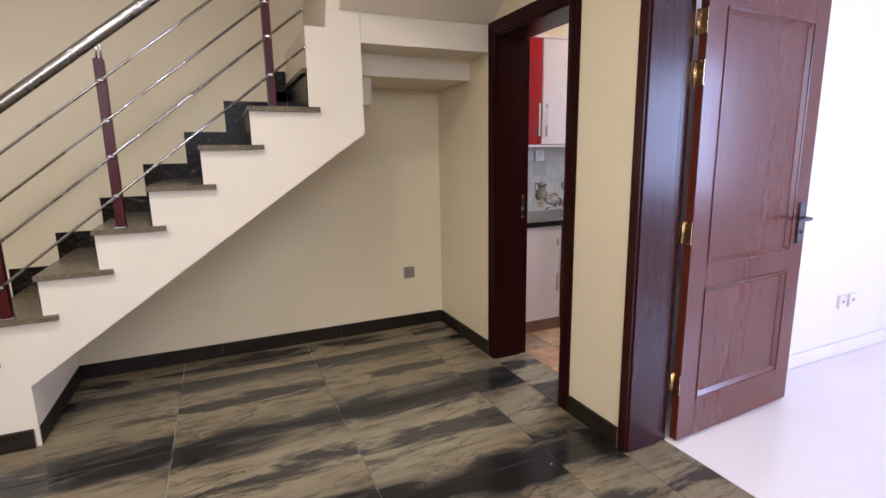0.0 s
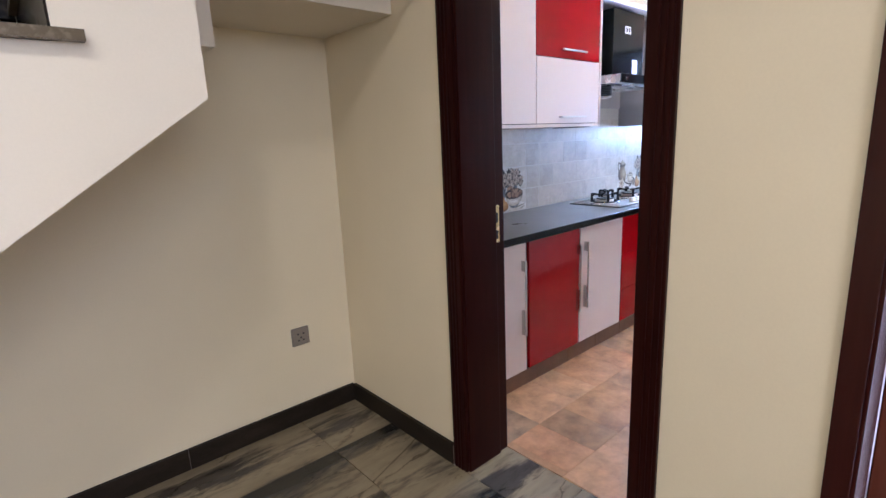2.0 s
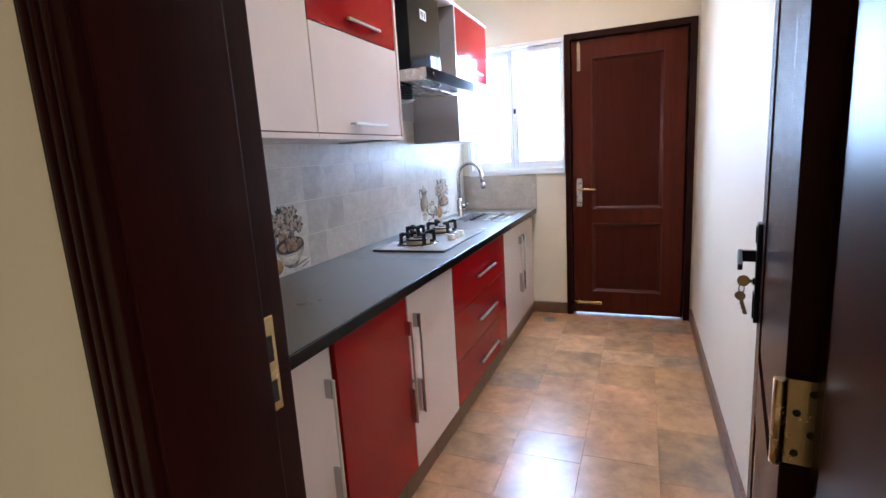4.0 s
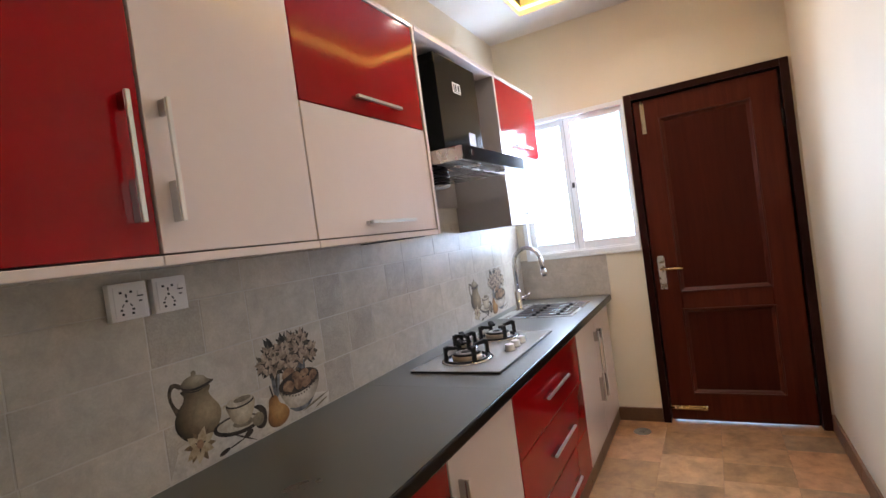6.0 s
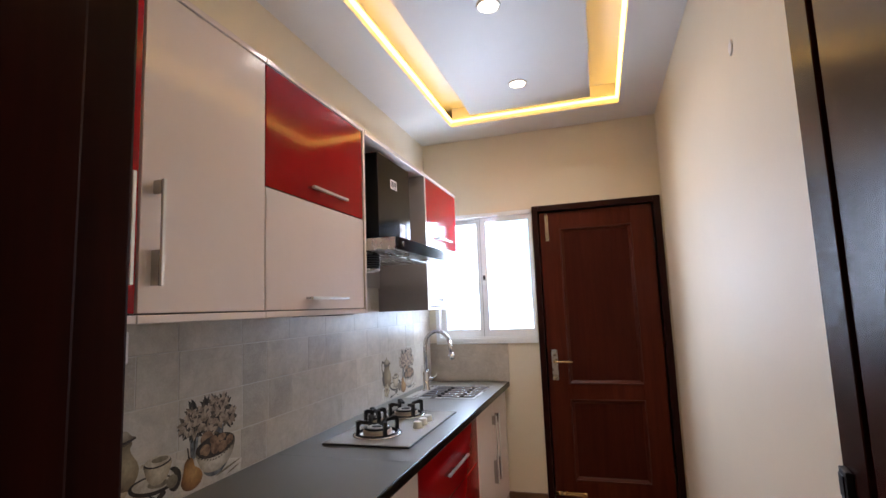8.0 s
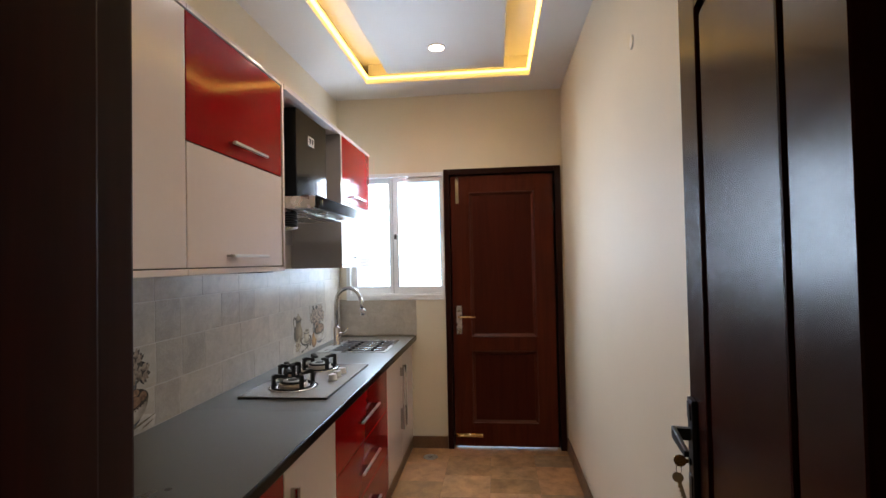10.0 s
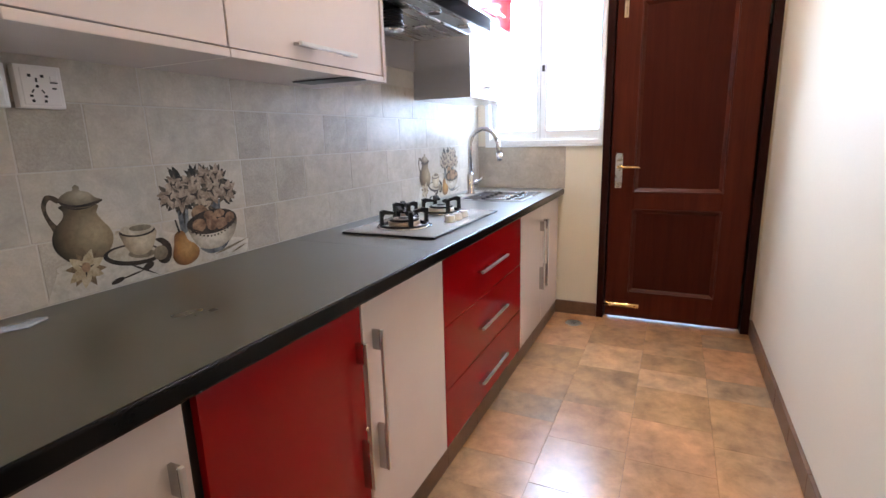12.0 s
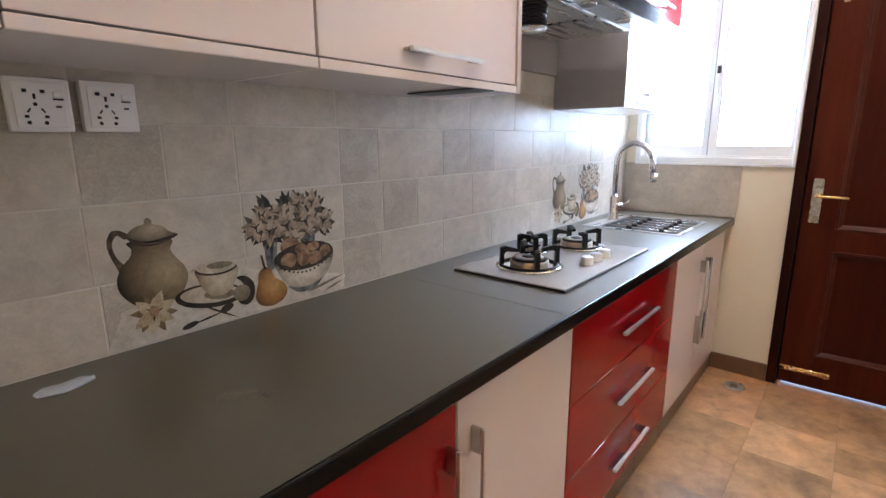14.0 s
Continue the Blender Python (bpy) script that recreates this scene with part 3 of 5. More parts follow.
part("handrail", add_tube(bmesh.new(), [(x, RY, rail_z(x)) for x in (-1.9, -1.2, -0.5, 0.1, 0.55)], 0.028, 20), RAIL_STEEL, railing, "round polished steel handrail")
for drop in (0.190, 0.371, 0.535, 0.721):
    part("rod", add_tube(bmesh.new(), [(x, RY - 0.024, rail_z(x) - drop) for x in (-1.6, -0.6, 0.415)], 0.0062, 10), RAIL_STEEL, railing)
    for x, k in posts:
        part("rod_clip", add_ball(bmesh.new(), (x, RY - 0.024, rail_z(x) - drop), 0.012, 1.3, 1, 1), CHROME, railing)
    part("rod_clip", add_ball(bmesh.new(), (0.411, RY - 0.024, rail_z(0.411) - drop), 0.013), CHROME, railing)

# ---- doors ----


def door_frame(name, y0, y1, x0, x1, label, flutes=0.0, jamb=0.088, stop=None, upright=WOOD_V, step=0.016):
    """A deep timber frame lining a doorway in a wall across x, from x0 to x1."""
    f = tagged(thing(name, (x0 + x1) / 2, (y0 + y1) / 2, 0, label, "door frame"), kind="structure")
    for s, y in ((1, y0), (-1, y1)):
        a, b = sorted((y, y + s * (jamb - step)))
        part("jamb", box(x0, x1, a, b, 0, DOOR_TOP - 0.001, 0.003), upright, f)
        a, b = sorted((y + s * (jamb - step), y + s * jamb))
        part("door_stop", box(*(stop or (x0 + 0.012, x1 - 0.055)), a, b, 0, DOOR_TOP - jamb + step, 0.003), upright, f)
        if flutes:
            for i in range(3):
                yy = y + s * (0.010 + 0.018 * i)
                a, b = sorted((yy, yy + s * 0.010))
                part("moulding", box(x0 - flutes, x0 + 0.001, a, b, 0.001, DOOR_TOP - 0.012 - 0.018 * i, 0.003), upright, f)
    part("head", box(x0, x1, y0 + jamb - step, y1 - jamb + step, DOOR_TOP - jamb + step, DOOR_TOP - 0.001, 0.003), WOOD_H, f)
    part("head_stop", box(*(stop or (x0 + 0.012, x1 - 0.055)), y0 + jamb, y1 - jamb, DOOR_TOP - jamb, DOOR_TOP - jamb + step, 0.003), WOOD_H, f)
    return f


frame_k = door_frame("door_frame", KD0, KD1, XH - 0.012, XK + 0.01, "dark mahogany frame of the kitchen doorway", 0.004, step=0.010)
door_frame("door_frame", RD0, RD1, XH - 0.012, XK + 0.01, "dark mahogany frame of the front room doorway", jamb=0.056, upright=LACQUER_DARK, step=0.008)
strike = box(XK - 0.05, XK - 0.02, KD1 - 0.0815, KD1 - 0.0775, 0.94, 1.09, 0.001, 1)
part("strike_plate", strike, BRASS, frame_k, "brass strike plate")
part("strike_hole", add_box(box(XK - 0.042, XK - 0.028, KD1 - 0.0822, KD1 - 0.0813, 0.955, 0.99), XK - 0.042, XK - 0.028, KD1 - 0.0822, KD1 - 0.0813, 1.02, 1.06), DARK, frame_k)


def panel_leaf(d, w, h, t=0.04, z0=0.012, stile=0.125, rails=None, mat=WOOD_DOOR, panel=None, raised=False, mould=None):
    """A leaf along its own x from the hinge, from y = 0 back to -t, with two sunk panels."""
    p0, p1, p2, p3 = rails or (0.205, 0.735, 0.855, h - 0.125)
    leaf = bmesh.new()
    add_box(leaf, 0, stile, -t, 0, z0, h, 0.002, 1)
    add_box(leaf, w - stile, w, -t, 0, z0, h, 0.002, 1)
    for a, b in ((z0, p0), (p1, p2), (p3, h)):
        add_box(leaf, stile, w - stile, -t + 0.0005, -0.0005, a, b)
    main = part("leaf", leaf, mat, d)
    for a, b in ((p0, p1), (p2, p3)):
        part("panel", box(stile + 0.001, w - stile - 0.001, -t + 0.013, -0.013, a + 0.001, b - 0.001), panel or mat, d)
        for y0, y1 in () if raised else ((-0.002, 0.005), (-t - 0.005, -t + 0.002)):
            e = 0.009
            for x0 in (stile - e, w - stile):
                part("bead", box(x0, x0 + e, y0, y1, a - e, b + e, 0.003), mould or mat, d)
            for p in (a - e, b):
                part("bead", box(stile, w - stile, y0, y1, p, p + e, 0.003), mould or mat, d)
        if raised:
            q = 0.024
            field = box(stile + q, w - stile - q, -t + 0.002, -0.002, a + q, b - q, 0.006, 2)
            part("raised_field", field, mat, d)
            continue
        for f0, f1 in ((-0.001, -0.0135), (-t + 0.001, -t + 0.0135)):
            m = 0.02
            for x0, x1 in ((stile, stile + m), (w - stile, w - stile - m)):
                part("moulding", prism([(x0, f0), (x1, f1), (x0, f1)], 2, a, b), mould or mat, d)
            for p, q in ((a, a + m), (b, b - m)):
                part("moulding", prism([(f0, p), (f1, q), (f1, p)], 0, stile + 0.001, w - stile - 0.001), mould or mat, d)
    return main


def lever_set(d, x, z, side, point, metal, plate_h=0.21, lever=None, reach=0.055):
    """Lock plate with lever; side: 1 on the face at y = 0, -1 on the back; point: the lever's way along x."""
    y = 0.0 if side > 0 else -0.04
    a, b = sorted((y, y + side * 0.009))
    plate = part("lock_plate", box(x - 0.021, x + 0.021, a, b, z - plate_h * 0.62, z + plate_h * 0.38, 0.003), metal, d, "lock plate")
    lev = add_cyl(bmesh.new(), (x, y + side * 0.008, z), (x, y + side * reach, z), 0.009, 14)
    add_tube(lev, [(x, y + side * (reach - 0.005), z), (x + point * 0.02, y + side * (reach + 0.002), z), (x + point * 0.07, y + side * reach, z - 0.001), (x + point * 0.125, y + side * (reach - 0.004), z - 0.002)], 0.0085)
    part("lever", lev, lever or metal, d, "lever handle")
    part("lock_cylinder", cyl((x, y + side * 0.009, z - 0.072), (x, y + side * 0.02, z - 0.072), 0.008), metal, d)
    return plate


def hinge(d, z):
    bm = add_cyl(bmesh.new(), (-0.006, 0.004, z - 0.05), (-0.006, 0.004, z + 0.05), 0.007, 12)
    for zz in (z - 0.02, z + 0.02):
        add_cyl(bm, (-0.006, 0.004, zz - 0.0008), (-0.006, 0.004, zz + 0.0008), 0.0078, 12)
    part("hinge_barrel", bm, BRASS, d)
    leafs = box(-0.004, -0.0008, -0.038, 0.0, z - 0.05, z + 0.05)
    part("hinge_plate", leafs, BRASS, d, "brass hinge plate")
    screws = bmesh.new()
    for dz in (-0.036, -0.012, 0.012, 0.036):
        add_cyl(screws, (-0.0055, -0.012 if dz in (-0.036, 0.012) else -0.026, z + dz), (-0.0035, -0.012 if dz in (-0.036, 0.012) else -0.026, z + dz), 0.004, 8)
    part("hinge_screw", screws, DARK, d)


# back door in the end wall, shut
door_frame("door_frame", DY0, DY1, XE - 0.02, XE + 0.12, "dark mahogany frame of the back door", 0.0, 0.06, (XE + 0.054, XE + 0.119))
back_door = thing("back_door", XE + 0.012, 2.093, 0, "closed two-panel mahogany back door with nickel lever and brass bolts", "door", rz=90)
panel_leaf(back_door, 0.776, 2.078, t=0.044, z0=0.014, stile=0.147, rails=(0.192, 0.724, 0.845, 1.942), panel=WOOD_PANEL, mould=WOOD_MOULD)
lever_set(back_door, 0.727, 0.998, 1, -1, STEEL, 0.215, BRASS)
for x0, x1 in ((0.565, 0.72), (0.73, 0.775)):
    part("bolt_plate", box(x0, x1, 0.0005, 0.004, 0.080, 0.106, 0.001, 1), BRASS, back_door, "brass tower bolt")
part("bolt_rod", cyl((0.575, 0.010, 0.093), (0.79, 0.010, 0.093), 0.0065, 12), BRASS, back_door)
for x in (0.60, 0.66, 0.71, 0.75):
    part("bolt_loop", box(x - 0.006, x + 0.006, 0.004, 0.0175, 0.084, 0.102, 0.002, 1), BRASS, back_door)
part("bolt_knob", cyl((0.582, 0.010, 0.093), (0.582, 0.032, 0.093), 0.006, 12), BRASS, back_door)
part("bolt_plate", box(0.714, 0.738, 0.0005, 0.004, 1.866, 2.06, 0.001, 1), NICKEL, back_door)
part("bolt_rod", cyl((0.726, 0.009, 1.88), (0.726, 0.009, 2.072), 0.006, 12), NICKEL, back_door)
for z in (1.93, 1.99, 2.04):
    part("bolt_loop", box(0.717, 0.735, 0.004, 0.0165, z - 0.006, z + 0.006, 0.002, 1), NICKEL, back_door)
part("bolt_knob", cyl((0.726, 0.009, 1.90), (0.726, 0.028, 1.90), 0.005, 12), NICKEL, back_door)
for z in (1.80, 0.25):
    part("hinge_barrel", cyl((-0.004, 0.004, z - 0.05), (-0.004, 0.004, z + 0.05), 0.006, 12), DARK, back_door)

# kitchen door, swung open along the partition
kitchen_door = thing("kitchen_door", 1.765, 2.22, 0, "open glossy mahogany kitchen door with black lock and keys", "door", rz=-8.5)
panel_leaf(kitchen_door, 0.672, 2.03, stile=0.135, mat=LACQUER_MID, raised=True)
plate = part("lock_plate", box(0.614, 0.656, 0.0, 0.010, 0.908, 1.128, 0.003), BLACK_IRON, kitchen_door, "black iron lock plate")
part("plate_panel", box(0.621, 0.649, 0.0102, 0.0125, 1.085, 1.120, 0.002, 1), BLACK_IRON, plate)
part("plate_panel", box(0.621, 0.649, 0.0102, 0.0125, 0.916, 0.972, 0.002, 1), BLACK_IRON, plate)
flat_lever = box(0.515, 0.643, 0.036, 0.045, 1.042, 1.068, 0.002, 1)
for v in flat_lever.verts:
    v.co.z = 1.055 + (v.co.z - 1.055) * (0.45 + 0.55 * min(1.0, (v.co.x - 0.515) / 0.09))
add_box(flat_lever, 0.628, 0.642, 0.0102, 0.0362, 1.043, 1.067)
part("lever", flat_lever, BLACK_IRON, kitchen_door, "flat black lever handle")
part("lock_cylinder", cyl((0.635, 0.010, 0.998), (0.635, 0.014, 0.998), 0.008), BLACK_IRON, kitchen_door)
for z in (1.8, 1.0, 0.3):
    hinge(kitchen_door, z)


def key_shape(cx, cy, cz, tilt):
    bm = bmesh.new()
    add_cyl(bm, (cx, cy - 0.0012, cz), (cx, cy + 0.0012, cz), 0.0125, 20)
    add_box(bm, cx - 0.004, cx + 0.004, cy - 0.001, cy + 0.001, cz - 0.05, cz - 0.01)
    for i in range(3):
        add_box(bm, cx + 0.004, cx + 0.0065, cy - 0.001, cy + 0.001, cz - 0.046 + i * 0.011, cz - 0.040 + i * 0.011)
    bmesh.ops.rotate(bm, verts=bm.verts[:], cent=(cx, cy, cz), matrix=Matrix.Rotation(radians(tilt), 3, "Y"))
    return bm


inserted = box(0.633, 0.637, 0.0135, 0.022, 0.994, 1.002)
add_cyl(inserted, (0.6337, 0.031, 0.998), (0.6363, 0.031, 0.998), 0.0125, 20)
part("key", inserted, BRASS, plate, "key in the lock")
part("key_ring", add_tube(bmesh.new(), [(0.635, 0.034 + 0.005 * math.sin(a * math.tau / 14), 0.980 + 0.012 * math.cos(a * math.tau / 14)) for a in range(15)], 0.0011, 6), CHROME, plate)
hang = key_shape(0.635, 0.036, 0.963, 0)
bmesh.ops.scale(hang, vec=(0.88, 0.88, 0.88), space=Matrix.Translation((-0.635, -0.036, -0.963)), verts=hang.verts[:])
bmesh.ops.rotate(hang, verts=hang.verts[:], cent=(0.635, 0.036, 0.963), matrix=Matrix.Rotation(radians(78), 3, "Z"))
bmesh.ops.rotate(hang, verts=hang.verts[:], cent=(0.635, 0.036, 0.963), matrix=Matrix.Rotation(radians(-16), 3, "X"))
part("key", hang, NICKEL, plate, "hanging key")

# front room door, swung open into the bright room
room_door = thing("room_door", 1.779, 1.692, 0, "open mahogany panel door reflecting daylight, with dark metal lever", "door", rz=3.2)
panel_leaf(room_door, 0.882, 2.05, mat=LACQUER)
lever_set(room_door, 0.828, 1.01, -1, -1, GUNMETAL)
for z in (1.87, 1.67, 1.0, 0.29):
    hinge(room_door, z)

# ---- kitchen window ----
win = tagged(thing("window_1", XE + 0.05, 3.31, WZ0, "white aluminium sliding window in bright daylight", "window"), kind="structure")
for b in ((WY0, WY0 + 0.012, WZ0, WZ1), (WY1 - 0.03, WY1, WZ0, WZ1), (WY0 + 0.012, WY1 - 0.03, WZ0, WZ0 + 0.03), (WY0 + 0.012, WY1 - 0.03, WZ1 - 0.03, WZ1)):
    part("window_frame", box(XE - 0.012, XE + 0.09, *b, 0.002, 1), ALU, win)
part("track_rib", box(XE - 0.004, XE + 0.008, WY0 + 0.012, WY1 - 0.03, WZ0 + 0.0305, WZ0 + 0.040, 0.001, 1), ALU, win)
for y0, y1, x, lo, hi in ((2.938, 3.325, XE + 0.012, 0.016, 0.040), (3.300, 3.669, XE + 0.046, 0.062, 0.040)):
    sash = box(x, x + 0.03, y0, y0 + lo, WZ0 + 0.031, WZ1 - 0.031, 0.002, 1)
    add_box(sash, x, x + 0.03, y1 - hi, y1, WZ0 + 0.031, WZ1 - 0.031, 0.002, 1)
    add_box(sash, x, x + 0.03, y0 + lo, y1 - hi, WZ0 + 0.031, WZ0 + 0.092, 0.002, 1)
    add_box(sash, x, x + 0.03, y0 + lo, y1 - hi, WZ1 - 0.068, WZ1 - 0.031, 0.002, 1)
    s = part("sash", sash, ALU, win)
    pane = part("pane", box(x + 0.012, x + 0.016, y0 + lo, y1 - hi, WZ0 + 0.092, WZ1 - 0.068), GLASS, s)
    pane.visible_shadow = False
    part("gasket", add_box(box(x - 0.0012, x, y1 - hi - 0.004, y1 - hi, WZ0 + 0.092, WZ1 - 0.068), x - 0.0012, x, y0 + lo, y0 + lo + 0.003, WZ0 + 0.092, WZ1 - 0.068), PLASTIC_GREY, s)
# Dark strip standing in for the shadow between the two sashes.
part("sash_shadow_gap", box(XE + 0.030, XE + 0.040, 3.3252, 3.331, WZ0 + 0.04, WZ1 - 0.04), DARK, win)
latch = part("latch", box(XE + 0.004, XE + 0.0115, 3.300, 3.314, 1.50, 1.60, 0.002, 1), ALU, win)
part("latch_catch", box(XE + 0.002, XE + 0.0115, 3.298, 3.316, 1.602, 1.640, 0.002, 1), DARK, latch)
part("window_sill", box(XE - 0.016, XE + 0.09, WY0 + 0.002, WY1 - 0.002, WZ0 - 0.012, WZ0 - 0.001, 0.003), ALU, win)

# front room socket, hall socket and kitchen sockets
def socket(name, x, y, z, size, material, label, holes=True, turn=0, depth=0.012):
    s = thing(name, x, y, z, label, "wall socket", rz=turn)
    h = size / 2
    part("plate", box(-h, h, -depth, -0.0005, -h, h, 0.004), material, s)
    part("insert", box(-h * 0.80, h * 0.80, -depth - 0.0025, -depth, -h * 0.84, h * 0.84, 0.001, 1), material, s)
    if holes:
        f = -depth - 0.0025
        for hx, hz, w, q in ((-0.0195, 0.022, 0.0042, 0.0036), (0.0045, 0.022, 0.0042, 0.0036), (-0.0075, 0.0135, 0.0026, 0.0056), (-0.021, -0.019, 0.0040, 0.0030), (0.006, -0.019, 0.0040, 0.0030), (0.0245, -0.002, 0.0055, 0.0022)):
            part("pin_hole", box(hx - 0.78 * w, hx + 0.78 * w, f - 0.0006, f + 0.0004, hz - 0.78 * q, hz + 0.78 * q, 0.0004, 1), DARK, s)
        for hx, hz in ((-0.0075, 0.001), (-0.019, -0.029), (0.004, -0.029)):
            part("pin_hole", cyl((hx, f - 0.0006, hz), (hx, f + 0.0004, hz), 0.0032, 14), DARK, s)
        for side in (-1, 1):
            bm = box(-0.0014, 0.0014, f - 0.0006, f + 0.0004, -0.004, 0.004)
            bmesh.ops.rotate(bm, verts=bm.verts[:], cent=(0, 0, 0), matrix=Matrix.Rotation(radians(35 * side), 3, "Y"))
            bmesh.ops.translate(bm, verts=bm.verts[:], vec=(-0.0075 - side * 0.0095, 0, -0.009))
            part("pin_hole", bm, DARK, s)
        part("switch_gap", box(0.0175, 0.0325, f - 0.0004, f + 0.0004, 0.0085, 0.0115), DARK, s)
        part("switch", box(0.0175, 0.0325, f - 0.0035, f + 0.0002, 0.0118, 0.0235, 0.0015, 1), material, s)
    return s


socket("wall_socket", 2.338, YW - 0.0115, 1.330, 0.088, PLASTIC, "white universal wall socket on the grey tiles", depth=0.022)
socket("wall_socket", 2.441, YW - 0.0115, 1.331, 0.088, PLASTIC, "white universal wall socket on the grey tiles", depth=0.022)
hs = socket("wall_socket", 1.240, YW, 0.444, 0.088, PLASTIC_GREY, "grey-brown wall socket under the stairs", False)
for hx, hz in ((-0.014, 0.014), (0.014, 0.014), (0.0, -0.004), (-0.012, -0.018), (0.012, -0.018)):
    part("pin_hole", box(hx - 0.004, hx + 0.004, -0.0152, -0.0144, hz - 0.004, hz + 0.004), DARK, hs)
for x in (3.565, 3.675):
    rs = socket("wall_socket", x, YR - 0.006, 0.37, 0.088, PLASTIC, "white wall socket low on the bright wall", False)
    part("pin_hole", box(-0.012, 0.012, -0.0152, -0.0144, -0.01, 0.01), PLASTIC_GREY, rs)

plug = thing("wall_plug", 3.16, YP, 2.209, "small pale round blanking plate high on the wall", "blanking plate")
part("plate", cyl((3.16, YP + 0.0005, 2.209), (3.16, YP + 0.004, 2.209), 0.026, 24, 0.018), PLASTIC, plug)

# ---- kitchen cabinets ----
FY, UY = 3.187, 3.444         # fronts of the base and wall cabinets


def bar_handle(name, parent, x, y, z, length, upright, heavy=1):
    """A flat steel bar on two polished feet of unlike length, standing off a front at y."""
    bar, feet = bmesh.new(), []
    h = length / 2
    big = -1 if heavy > 0 else 1
    spans = ((-h, -h + 0.34 * length), (h - 0.14 * length, h)) if big < 0 else ((-h, -h + 0.14 * length), (h - 0.34 * length, h))
    if upright:
        add_box(bar, x - 0.0045, x + 0.0045, y - 0.033, y - 0.025, z - h, z + h, 0.0012, 1)
        for a, b in spans:
            feet.append(box(x - 0.004, x + 0.004, y - 0.0248, y - 0.0004, z + a + 0.001, z + b - 0.001, 0.001, 1))
    else:
        add_box(bar, x - h, x + h, y - 0.031, y - 0.019, z - 0.005, z + 0.005, 0.0015, 1)
        for a, b in spans:
            feet.append(box(x + a + 0.001, x + b - 0.001, y - 0.0188, y - 0.0004, z - 0.004, z + 0.004, 0.001, 1))
    for bm in feet:
        part("handle_foot", bm, POLISHED, parent, "polished handle foot")
    return part(name, bar, SATIN, parent, "satin steel bar handle")


def base_unit(x0, x1, doors, label, board=CARCASS_SHADE):
    """Base cabinet; doors: (x0, x1, z0, z1, material, handle x or None, kind)."""
    c = thing("base_cabinet", (x0 + x1) / 2, 3.47, 0.092, label, "kitchen cabinet", "base cabinets under the counter")
    part("body", add_box(box(x0, x1, FY + 0.020, YW - 0.003, 0.092, 0.815), x0, x1, FY + 0.021, YW - 0.05, 0.092, 0.2), board, c)
    for a, b, z0, z1, mat, hx, hz, kind in doors:
        d = part("drawer_front" if kind == "drawer" else "door", box(a, b, FY, FY + 0.018, z0, z1, 0.0045 if kind == "drawer" else 0.0025), mat, c)
        if kind == "door":
            bar_handle("handle", d, hx, FY, hz, 0.41, True)
        elif kind == "drawer":
            bar_handle("handle", d, hx, FY, hz, 0.33, False)
    return c


B0, B1 = 0.092, 0.812         # bottoms and tops of the base fronts
base_unit(XK + 0.012, 2.281, [(XK + 0.014, 2.268, B0, B1, WHITE, 2.232, 0.514, "door")], "glossy white base cabinet with a long steel handle")
red_unit = base_unit(2.283, 2.770, [(2.295, 2.768, B0, B1, RED, 2.742, 0.511, "door")], "glossy red base cabinet with a long steel handle")
base_unit(2.772, 3.260, [(2.775, 3.257, B0, B1, WHITE, 2.818, 0.519, "door")], "glossy white base cabinet with a long steel handle")
# Pale body here imitates the bright reflection along the drawer seams.
base_unit(3.262, 4.206, [(3.265, 4.202, B0, 0.3145, RED, 3.745, 0.197, "drawer"), (3.265, 4.202, 0.3155, 0.5580, RED, 3.745, 0.439, "drawer"), (3.265, 4.202, 0.5590, B1, RED, 3.745, 0.678, "drawer")], "glossy red unit of three drawers with steel handles", CARCASS)
base_unit(4.208, 5.095, [(4.212, 4.640, B0, B1, WHITE, 4.600, 0.514, "door"), (4.644, 5.085, B0, B1, WHITE, 4.690, 0.514, "door")], "glossy white double-door sink cabinet")

part("cam_lock", cyl((2.757, FY - 0.012, 0.47), (2.757, FY + 0.001, 0.47), 0.006, 12), CHROME, red_unit)

kick = setting("baseboard_kick", box(XK + 0.012, XE - 0.013, FY + 0.016, FY + 0.024, 0.0, 0.090), GROUT_DARK)
n = 11
for i in range(n):
    w = (XE - 0.015 - XK - 0.012) / n
    part("skirting_tile", box(XK + 0.012 + i * w + 0.0008, XK + 0.012 + (i + 1) * w - 0.0008, FY + 0.007, FY + 0.016, 0.001, 0.090, 0.001, 1), SKIRT_BROWN, kick)

# worktop: polished black front edge, honed top, opening for the sink
CT, CB, CF = 0.857, 0.825, 3.152
counter = thing("worktop", 3.4, 3.45, CB, "dark grey granite worktop with a black rounded edge", "countertop")
SX0, SX1, SY0, SY1 = 4.40, 4.84, 3.255, 3.615


def slab(x0, x1):
    part("slab", box(x0, x1, CF + 0.008, YW - 0.011, CB, CT), COUNTER, counter)


slab(XK + 0.002, 3.168)
slab(3.1695, SX0)
slab(SX1, XE - 0.011)
part("slab", box(SX0, SX1, CF + 0.008, SY0, CB, CT), COUNTER, counter)
part("slab", box(SX0, SX1, SY1, YW - 0.011, CB, CT), COUNTER, counter)
nose = [(CF + 0.0082, CB - 0.006), (CF + 0.0082, CT - 0.0004)] + [(CF + 0.006 - 0.006 * math.sin(a * math.pi / 12), CT - 0.006 + 0.006 * math.cos(a * math.pi / 12)) for a in range(7)] + [(CF, CB), (CF + 0.004, CB - 0.006)]
part("front_edge", prism(nose, 0, XK + 0.002, XE - 0.011), COUNTER_EDGE, counter, "black polished edge")

# wall cabinets
UB, UT, SPLIT = 1.418, 2.200, 1.802


